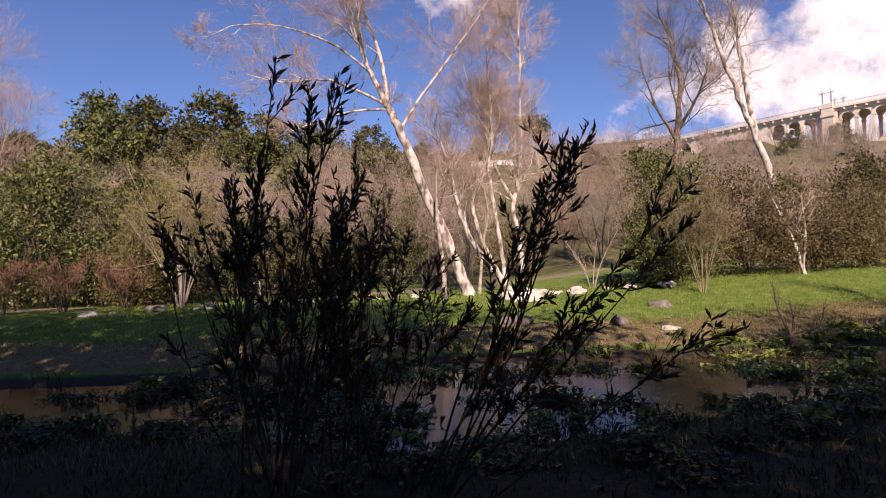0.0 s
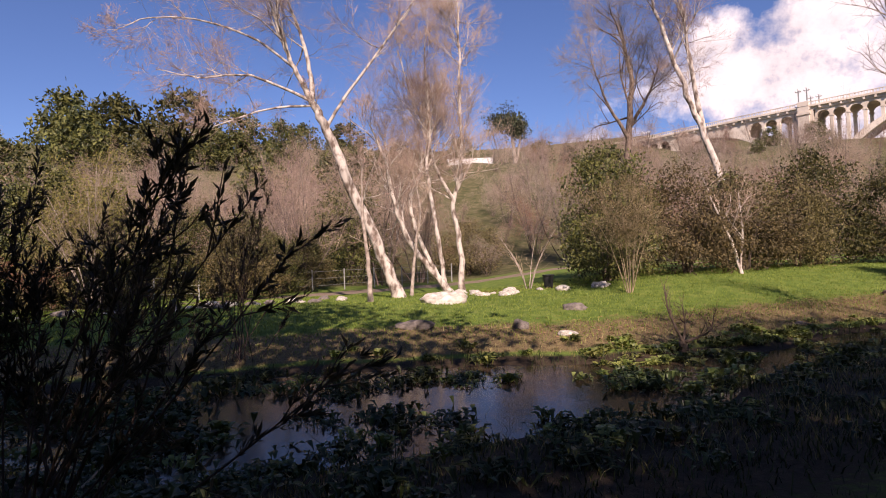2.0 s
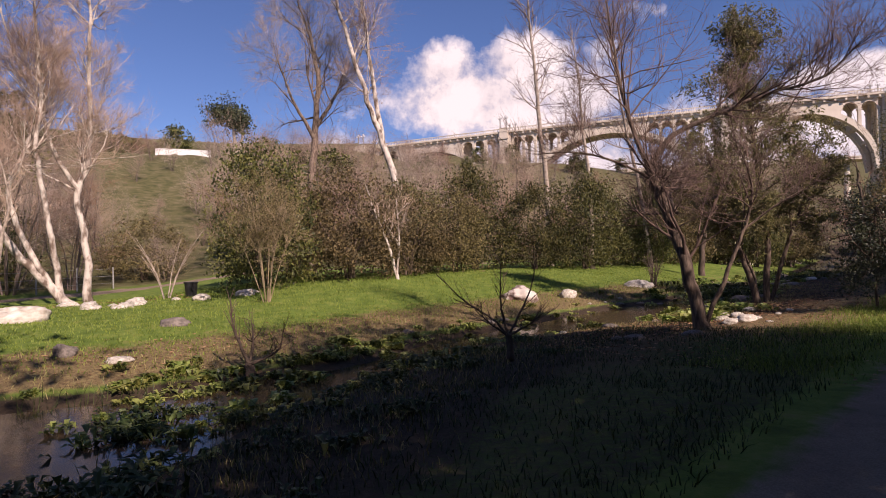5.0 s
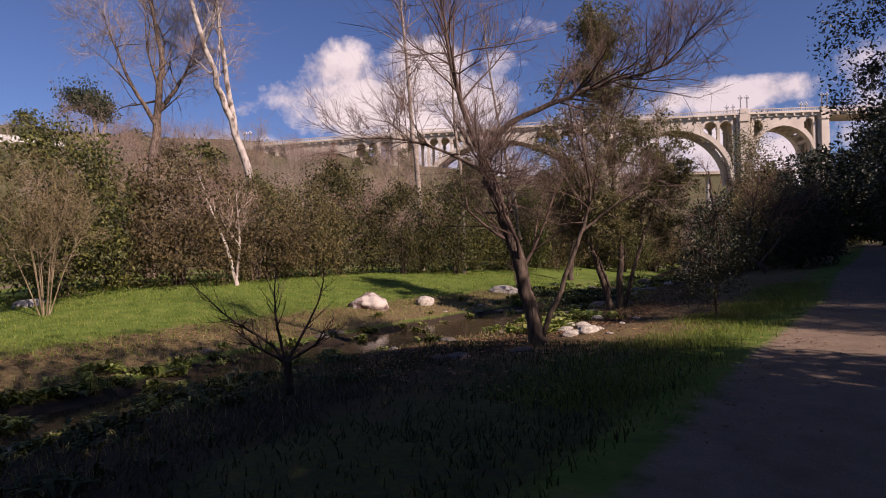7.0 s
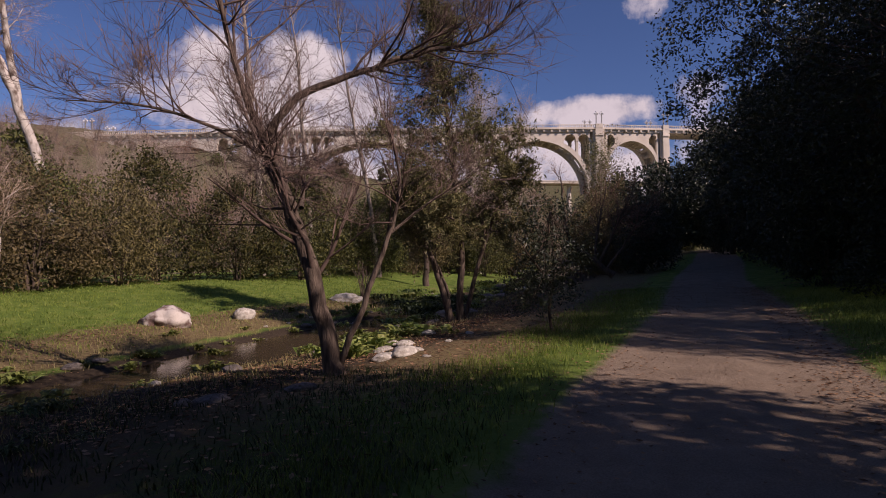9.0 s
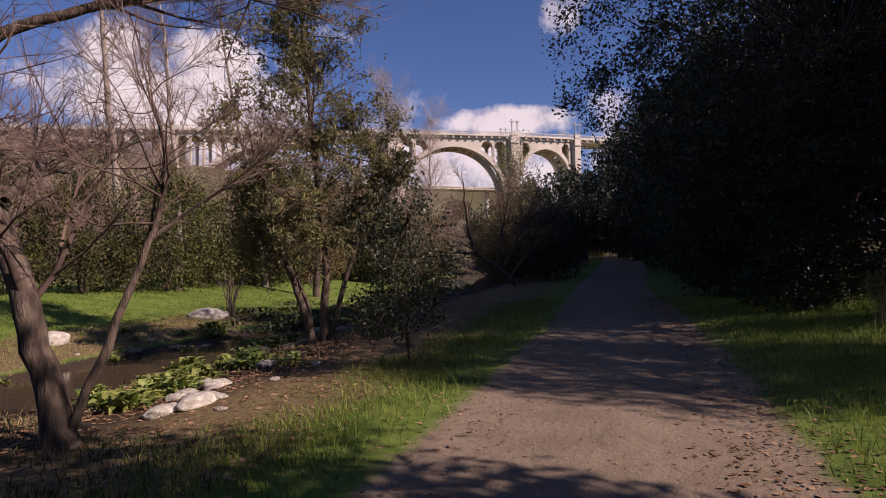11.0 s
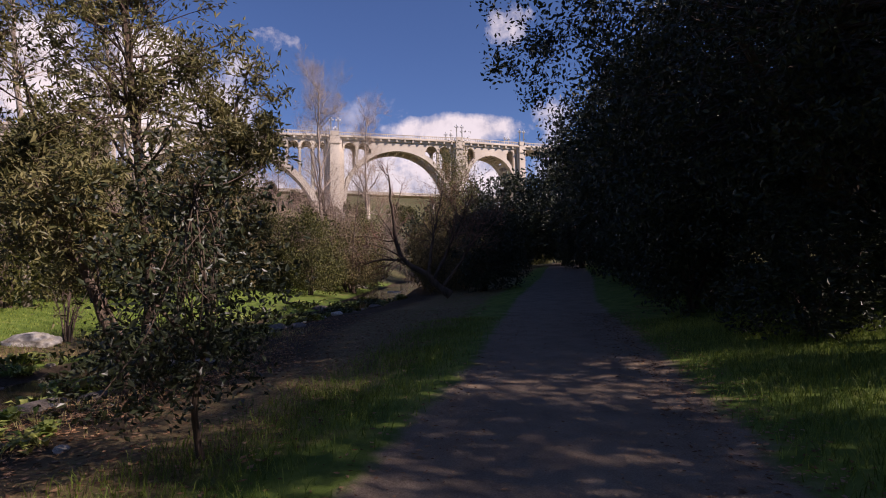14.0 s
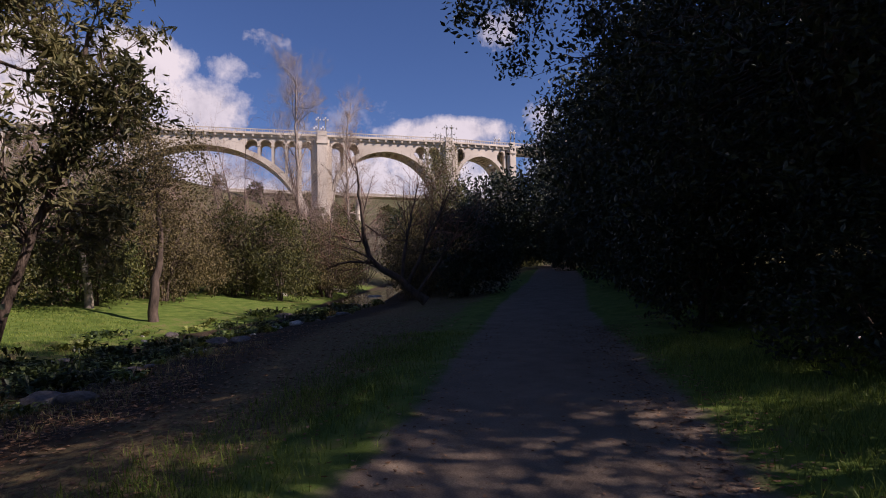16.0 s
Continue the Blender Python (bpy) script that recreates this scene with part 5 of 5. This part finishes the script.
def build_wall():
    thing = tagged(new("garden_wall"), "long pale rendered wall on the hilltop", "wall")
    thing.matrix_basis = pose(6.0, 112.5, gz(10, 112), 0, 0, -3)
    bm = bmesh.new()
    box(bm, 0, -0.15, -1, 9.0, 0.15, 0.9)
    part("wall", bm, WHITE_PAINT, thing)
    bm = bmesh.new()
    box(bm, -0.1, -0.25, 0.9, 9.1, 0.25, 1.05)
    part("coping", bm, WHITE_PAINT, thing)


build_wall()

# ---- fence beyond the far road ----


def build_fence():
    thing = tagged(new("wire_fence"), "low wire fence on grey posts along the far dirt road", "fence")
    a, b = np.array((-16.0, 24.2)), np.array((3.5, 39.0))
    thing.location = (*a, 0)
    n = 13
    prev = None
    for k in range(n):
        p = a + (b - a) * k / (n - 1)
        z = gz(*p)
        bm = bmesh.new()
        bmesh.ops.create_cone(bm, cap_ends=True, segments=8, radius1=0.04, radius2=0.035, depth=1.3, matrix=Matrix.Translation((*(p - a), z + 0.6)))
        part("post", bm, METAL_GREY, thing)
        top = np.array((*(p - a), z))
        if prev is not None:
            part("wire", raw_mesh("wire", *tubes([(np.array([prev + (0, 0, h), (prev + top) / 2 + (0, 0, h - 0.01), top + (0, 0, h)]), [0.008] * 3) for h in (0.35, 0.75, 1.15)], 4)), METAL_GREY, thing)
        prev = top


build_fence()


def build_bin():
    z = gz(6.75, 22.8)
    thing = tagged(new("plant_pot"), "black plastic tub on the lawn edge", "tub")
    thing.location = (6.75, 22.8, z)
    bm = bmesh.new()
    bmesh.ops.create_cone(bm, cap_ends=True, segments=20, radius1=0.17, radius2=0.21, depth=0.5, matrix=Matrix.Translation((0, 0, 0.24)))
    part("tub", bm, BLACK_PLASTIC, thing)
    bm = bmesh.new()
    bmesh.ops.create_cone(bm, cap_ends=True, segments=20, radius1=0.235, radius2=0.235, depth=0.05, matrix=Matrix.Translation((0, 0, 0.5)))
    part("rim", bm, BLACK_PLASTIC, thing)


build_bin()

# ---- boulders and stones ----


def boulder_mesh(seed, flat, detail=3):
    bm = bmesh.new()
    bmesh.ops.create_icosphere(bm, subdivisions=detail, radius=1.0)
    off = Vector((seed * 3.7, seed * 1.3, seed * 2.1))
    for v in bm.verts:
        q = v.co * 0.9 + off
        k = 1 + 0.36 * noise.noise(q) + 0.18 * noise.noise(q * 2.4) + 0.07 * noise.noise(q * 6) + 0.03 * noise.noise(q * 14)
        v.co = Vector((v.co.x * k, v.co.y * k, v.co.z * k * flat))
    for f in bm.faces:
        f.smooth = True
    return bm


def boulder(x, y, size, seed, mat=ROCK, flat=0.6, label="pale weathered boulder half sunk in the grass", turn=0, wide=1.0):
    ob = part("boulder", boulder_mesh(seed, flat, 4 if size > 0.3 else 3), mat)
    ob.matrix_basis = pose(x, y, gz(x, y) + size * flat * 0.22, 0, 0, turn) @ Matrix.Diagonal((size * wide, size, size, 1))
    return tagged(ob, label, "rock", "rocks by the creek")


boulder(2.5, 18.9, 0.52, 1, flat=0.6, label="large white boulder on the lawn under sycamores", wide=1.35, turn=5)
boulder(16.75, 17.7, 0.50, 2, ROCK_STAIN, 0.75, "rounded boulder with brown stained patches", wide=1.25, turn=-50)
boulder(19.05, 17.9, 0.27, 3, flat=0.85, label="small white angular boulder on the far bank", wide=1.1, turn=-40)
boulder(24.3, 19.5, 0.42, 4, flat=0.55, label="pale boulder beside the creek", wide=1.4, turn=-40)
boulder(17.05, 9.5, 0.20, 5, flat=0.5, label="flat pale stone on the near bank", wide=1.8, turn=20)
boulder(16.6, 9.55, 0.15, 6, flat=0.5, label="flat pale stone on the near bank", wide=1.7)
boulder(17.2, 10.3, 0.10, 7, label="small pale stone by the creek")
boulder(18.0, 10.75, 0.12, 8, label="small pale stone by the creek")
boulder(17.85, 10.3, 0.15, 16, flat=0.55, label="flat pale stone on the near bank", wide=1.5)
boulder(19.4, 11.1, 0.13, 17, label="small pale stone by the creek", wide=1.5)
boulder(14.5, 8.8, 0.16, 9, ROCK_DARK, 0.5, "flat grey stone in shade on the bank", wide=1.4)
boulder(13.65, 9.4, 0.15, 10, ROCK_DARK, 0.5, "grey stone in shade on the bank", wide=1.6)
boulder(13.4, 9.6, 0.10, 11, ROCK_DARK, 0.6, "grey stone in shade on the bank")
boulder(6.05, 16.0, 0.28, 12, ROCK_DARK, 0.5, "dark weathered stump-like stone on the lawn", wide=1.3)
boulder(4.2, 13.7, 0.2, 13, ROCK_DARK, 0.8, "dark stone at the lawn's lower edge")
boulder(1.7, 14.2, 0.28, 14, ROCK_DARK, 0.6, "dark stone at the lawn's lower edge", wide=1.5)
boulder(5.1, 12.9, 0.15, 15, flat=0.5, label="flat pale stone by the water", wide=1.6)
rs = np.random.default_rng(91)
for k in range(26):
    x = rs.uniform(-13.5, -0.4)
    y = 21.9 + 0.33 * x + rs.normal(scale=0.5)
    boulder(x, y, rs.uniform(0.09, 0.26), 20 + k, ROCK if k % 3 else ROCK_DARK, 0.6, "pale stone in the row edging the lawn", rs.uniform(0, 180), 1.3)
for k in range(16):
    x = rs.uniform(3.2, 8.6)
    boulder(x, 21.8 + rs.normal(scale=0.7), rs.uniform(0.10, 0.27), 50 + k, ROCK, 0.55, "pale stone among fallen leaves", rs.uniform(0, 180), 1.3)
for k in range(34):
    i = rs.integers(9, 15)
    f = rs.random()
    c = CREEK[i] + (CREEK[i + 1] - CREEK[i]) * f
    q = rs.choice((-1, 1)) * (c[2] + rs.uniform(0.0, 1.0))
    boulder(c[0] - 0.45 * q, c[1] + 0.9 * q, rs.uniform(0.05, 0.16), 80 + k, ROCK if k % 2 else ROCK_DARK, 0.55, "small stone at the creek's edge", rs.uniform(0, 180), 1.4)
for k in range(46):
    i = rs.integers(12, 17)
    c = CREEK[i] + (CREEK[i + 1] - CREEK[i]) * rs.random()
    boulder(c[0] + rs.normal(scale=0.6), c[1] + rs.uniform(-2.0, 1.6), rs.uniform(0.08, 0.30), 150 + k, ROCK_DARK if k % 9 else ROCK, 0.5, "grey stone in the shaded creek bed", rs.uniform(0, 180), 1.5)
for x, y, s in ((17.45, 10.4, 0.12), (17.2, 9.4, 0.10), (18.3, 9.6, 0.06), (19.7, 10.2, 0.08), (16.9, 8.9, 0.05)):
    boulder(x, y, s, int(x * 10), ROCK, 0.5, "small pale stone in dry grass", 30 * x, 1.5)
for k in range(12):
    boulder(52 + rs.normal(scale=2.5), 33 + rs.normal(scale=1.5), rs.uniform(0.2, 0.5), 130 + k, ROCK, 0.6, "pale rock in a pile on the far bank", rs.uniform(0, 180), 1.3)

stick = part("fallen_stick", raw_mesh("stick", *tubes([(np.array([(-1.00, 5.39, -0.14), (-1.06, 5.91, -0.12), (-1.20, 6.43, -0.13)]), (0.014, 0.012, 0.007))], 6), True), TWIG_TAN)
stick.location.z = gz(-1.10, 5.91) + 0.16
tagged(stick, "pale bare stick lying on the near bank", "stick")

# ---- broad-leaved weeds along the water ----


def weed(label, n, length, seed, slim=0.34, mat=WEED, group="weeds along the creek", wide=0.09, name="creek_weed"):
    gg = np.random.default_rng(seed)
    a = gg.uniform(0, 6.283, n)
    tilt = gg.uniform(0.35, 1.25, n)
    L = length * gg.uniform(0.6, 1.2, n)
    root = np.c_[gg.normal(scale=wide, size=n), gg.normal(scale=wide, size=n), np.zeros(n)]
    d1 = np.c_[np.cos(a) * np.cos(tilt), np.sin(a) * np.cos(tilt), np.sin(tilt)]
    d2 = d1 * (1, 1, 0.25) - (0, 0, 0.15)
    w = np.c_[-np.sin(a), np.cos(a), np.zeros(n)] * (L * slim * 0.5)[:, None]
    p1 = root + d1 * (L * 0.5)[:, None]
    p2 = p1 + d2 * (L * 0.5)[:, None]
    lift = np.c_[np.zeros((n, 2)), L * 0.06]
    verts = np.stack([root, p1 + w + lift, p1, p1 - w + lift, p2], 1).reshape(-1, 3)
    k = np.arange(n)[:, None] * 5
    faces = np.concatenate([k + (0, 2, 1), k + (0, 3, 2), k + (1, 2, 4), k + (2, 3, 4)])
    thing = tagged(new(name), label, "weed" if name == "creek_weed" else "water plant", group)
    tagged(part("foliage", raw_mesh("creek_weed", verts, faces), mat, thing), kind="stuff")
    return thing


weeds = [weed("low clump of broad yellow-green leaves at the water's edge", 34, 0.26, 1), weed("leafy green weed clump by the creek", 26, 0.34, 2, 0.28), weed("small sprig of pointed leaves in the shallows", 18, 0.22, 3, 0.4)]
ws = np.random.default_rng(95)
spots = []
while len(spots) < 165:
    i = ws.integers(3, 17)
    c = CREEK[i] + (CREEK[i + 1] - CREEK[i]) * ws.random()
    v = unit(CREEK[i + 1][:2] - CREEK[i][:2])
    far_side = ws.random() < 0.68
    q = (c[2] + (ws.normal(0.35, 0.55) if far_side else ws.normal(0.15, 0.45))) * (1 if far_side else -1)
    x, y = c[0] - v[1] * q, c[1] + v[0] * q
    if i < 5 and far_side and ws.random() < 0.5:
        continue
    spots.append((x, y, max(gz(x, y), -0.54), ws.uniform(0.5, 1.1), ws.uniform(0, 360)))
for k in range(52):
    i = ws.integers(2, 7)
    c = CREEK[i] + (CREEK[i + 1] - CREEK[i]) * ws.random()
    spots.append((c[0] + ws.normal(scale=0.3), c[1] + ws.uniform(-1.1, 1.1) * c[2], -0.54, ws.uniform(0.55, 1.1), ws.uniform(0, 360)))
for k in range(45):
    i = ws.integers(12, 17)
    c = CREEK[i] + (CREEK[i + 1] - CREEK[i]) * ws.random()
    x, y = c[0] + ws.normal(scale=0.5), c[1] + ws.uniform(-2.2, 2.2)
    spots.append((x, y, max(gz(x, y), -0.54), ws.uniform(0.9, 1.9), ws.uniform(0, 360)))
for k in range(40):
    spots.append((x := ws.uniform(16.6, 20.5), y := 10.9 + ws.normal(scale=0.55) + 0.35 * (x - 17), gz(x, y), ws.uniform(0.7, 1.3), ws.uniform(0, 360)))
for k in range(60):
    x = ws.uniform(4.5, 13.0)
    e0 = 0.1 + abs(ws.normal(scale=0.45))
    i = int(np.searchsorted(CREEK[:, 0], x)) - 1
    f = (x - CREEK[i][0]) / (CREEK[i + 1][0] - CREEK[i][0])
    c = CREEK[i] + (CREEK[i + 1] - CREEK[i]) * f
    y = c[1] + c[2] * 1.1 + e0
    spots.append((x, y, gz(x, y), ws.uniform(0.45, 0.95), ws.uniform(0, 360)))
spots = spots[:75] + spots[102:]
for k, pr in enumerate(weeds):
    spread_copies(pr, [scaled(*s) for s in spots[k::3]])

# plants whose leaf colour already holds the creek's shade
shade_weeds = [weed("leafy mound of water plants, coloured dark for shade", 80, 0.17, 11, 0.4, WEED_SHADE, "dark plants in the shaded creek", 0.20, "water_plant"),
         weed("leafy green bank plant, coloured dark for shade", 46, 0.22, 12, 0.34, WEED_SHADE, "dark plants in the shaded creek", 0.17, "water_plant"),
         weed("ragged plant with narrow leaves in shallow water, coloured dark for shade", 56, 0.30, 13, 0.16, WEED_SHADE, "dark plants in the shaded creek", 0.13, "water_plant")]
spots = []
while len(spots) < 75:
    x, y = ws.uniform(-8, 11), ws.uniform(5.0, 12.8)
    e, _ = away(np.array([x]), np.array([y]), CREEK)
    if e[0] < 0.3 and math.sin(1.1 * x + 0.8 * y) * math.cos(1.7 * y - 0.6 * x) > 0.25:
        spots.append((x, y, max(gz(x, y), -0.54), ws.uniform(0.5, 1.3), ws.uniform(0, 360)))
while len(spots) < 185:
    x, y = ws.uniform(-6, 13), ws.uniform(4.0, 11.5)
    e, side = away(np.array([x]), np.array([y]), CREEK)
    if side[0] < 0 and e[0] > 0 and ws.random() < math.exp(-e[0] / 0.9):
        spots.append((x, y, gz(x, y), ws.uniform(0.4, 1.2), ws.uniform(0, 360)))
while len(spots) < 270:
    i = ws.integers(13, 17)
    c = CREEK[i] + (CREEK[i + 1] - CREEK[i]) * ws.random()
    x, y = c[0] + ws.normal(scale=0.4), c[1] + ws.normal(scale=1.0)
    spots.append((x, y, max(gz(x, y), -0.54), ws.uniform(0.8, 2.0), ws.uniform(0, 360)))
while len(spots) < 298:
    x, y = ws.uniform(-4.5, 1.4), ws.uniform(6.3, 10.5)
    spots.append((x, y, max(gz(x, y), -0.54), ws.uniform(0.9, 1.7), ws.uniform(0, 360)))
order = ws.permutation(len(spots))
for k, pr in enumerate(shade_weeds):
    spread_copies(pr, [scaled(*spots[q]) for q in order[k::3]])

# ---- grass and fallen leaves ----


def grass(name, label, xr, yr, n, height, width, mat, keep, seed):
    gg = np.random.default_rng(seed)
    x, y = gg.uniform(*xr, n), gg.uniform(*yr, n)
    k = keep(x, y, gg.random(n))
    x, y = x[k], y[k]
    n = len(x)
    z = terrain(x, y) - 0.01
    h = height * gg.uniform(0.45, 1.25, n)
    a = gg.uniform(0, 6.283, n)
    lean = gg.normal(scale=0.45, size=(n, 2)) * h[:, None]
    wv = np.c_[np.cos(a), np.sin(a), np.zeros(n)] * (width * gg.uniform(0.7, 1.4, n) / 2)[:, None]
    root = np.c_[x, y, z]
    mid = root + np.c_[lean * 0.35, h * 0.6]
    tip = root + np.c_[lean, h]
    verts = np.stack([root - wv, root + wv, mid + wv * 0.7, mid - wv * 0.7, tip], 1).reshape(-1, 3)
    b = np.arange(n)[:, None] * 5
    faces = [tuple(f) for f in (b + (0, 1, 2, 3)).tolist()] + [tuple(f) for f in (b + (3, 2, 4)).tolist()]
    return tagged(part(name, raw_mesh(name, verts, faces), mat), label, "grass", kind="stuff")


def on_lawn(x, y, r):
    e, side = away(x, y, CREEK)
    q, _ = away(x, y, ROAD)
    return (side > 0) & (e > 0.9) & (q > 0.5) & (r < ease(e, 0.6, 3.2) + 0.12)


def on_verge(x, y, r):
    e, _ = away(x, y, CREEK)
    p, side = away(x, y, TRAIL)
    patch = np.sin(x * 1.7 + 0.8 * y) * np.cos(1.3 * y - 0.6 * x)
    return (e > 1.2) & (p > 0.0) & (p < 5.5) & (r < ease(p, -0.1, 0.9) * np.where(side > 0, (0.7 + 0.4 * patch) * (1 - ease(p, 1.3, 2.6)), 1.0))


grass("lawn_grass", "short bright green grass on the far lawn", (-12, 32), (12, 27), 120000, 0.075, 0.016, GRASS, on_lawn, 101)
grass("verge_grass", "fresh green grass beside the trail", (12, 30), (0, 12), 190000, 0.12, 0.007, GRASS, on_verge, 102)
grass("dry_grass", "dry yellowish grass on the creek banks", (-6, 30), (5, 20), 70000, 0.12, 0.010, GRASS_DRY,
      lambda x, y, r: (away(x, y, CREEK)[0] > 0.2) & (r < 0.8 * (1 - ease(away(x, y, CREEK)[0], 1.0, 3.2))) & (away(x, y, TRAIL)[0] > 1.2), 103)
# these blades carry the bank's shade in their dark colour
grass("bank_grass", "tufts of grass on the near bank, coloured dark for shade", (-8, 16), (1, 11), 60000, 0.10, 0.011, GRASS_SHADE,
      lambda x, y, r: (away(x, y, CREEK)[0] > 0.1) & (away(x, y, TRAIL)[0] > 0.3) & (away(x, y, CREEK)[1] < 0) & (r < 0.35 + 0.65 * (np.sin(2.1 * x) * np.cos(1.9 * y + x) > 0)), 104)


# tufts in the water, darkened by colour to stand for shade
grass("shaded_water_tufts", "grassy tufts standing in the creek, coloured dark for shade", (-8, 12), (5, 14), 16000, 0.34, 0.012, GRASS_SHADE,
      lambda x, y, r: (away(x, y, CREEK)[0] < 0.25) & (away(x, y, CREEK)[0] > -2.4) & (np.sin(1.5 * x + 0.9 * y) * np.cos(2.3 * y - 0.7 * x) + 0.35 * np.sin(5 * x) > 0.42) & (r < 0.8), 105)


def litter(label, n, keep, xr, yr, seed, size=0.06):
    gg = np.random.default_rng(seed)
    x, y = gg.uniform(*xr, n), gg.uniform(*yr, n)
    k = keep(x, y, gg.random(n))
    at = np.c_[x[k], y[k], terrain(x[k], y[k]) + 0.012]
    along = np.c_[gg.normal(size=(len(at), 2)), gg.normal(scale=0.12, size=len(at))]
    v, f = leaves(at, size, 0.6, along * 2, 0.0, gg)
    v = v.reshape(-1, 4, 3)
    v[:, :, 2] = at[:, None, 2] + (v[:, :, 2] - at[:, None, 2]) * 0.35
    return tagged(part("fallen_leaves", raw_mesh("fallen_leaves", v.reshape(-1, 3), f), LITTER), label, "leaves", kind="stuff")


litter("brown fallen leaves along the trail's edge", 60000, lambda x, y, r: (r < np.exp(-((away(x, y, TRAIL)[0] + 0.05) / 0.5) ** 2) * np.where(away(x, y, TRAIL)[1] < 0, 1.0, 0.25)), (12, 32), (0, 12), 111, 0.05)
litter("orange-brown fallen leaves on the far bank", 16000, lambda x, y, r: (away(x, y, CREEK)[1] > 0) & (r < np.exp(-((away(x, y, CREEK)[0] - 2.2) / 0.8) ** 2)), (2, 24), (11, 21), 112, 0.08)
litter("red-brown fallen leaves under the sycamores", 4000, lambda x, y, r: r < np.exp(-((x - 4.6) / 2.6) ** 2 - ((y - 23.6) / 1.2) ** 2), (-1, 12), (20.5, 26.5), 113, 0.12)
litter("brown fallen leaves on the near bank", 34000, lambda x, y, r: (away(x, y, TRAIL)[1] > 0) & (r < 0.9 * np.exp(-((away(x, y, CREEK)[0] - 1.8) / 1.1) ** 2)), (12, 26), (6, 15), 114, 0.065)
litter("scattered brown leaves on the dirt trail", 9000, lambda x, y, r: (away(x, y, TRAIL)[0] < 0) & (r < 0.55), (13, 34), (2, 12), 115, 0.036)
litter("brown leaves and debris on the shaded bank", 26000, lambda x, y, r: (away(x, y, TRAIL)[0] > 0.8) & (away(x, y, CREEK)[1] < 0) & (away(x, y, CREEK)[0] > 0) & (r < 0.7), (12, 34), (6, 18), 116, 0.07)
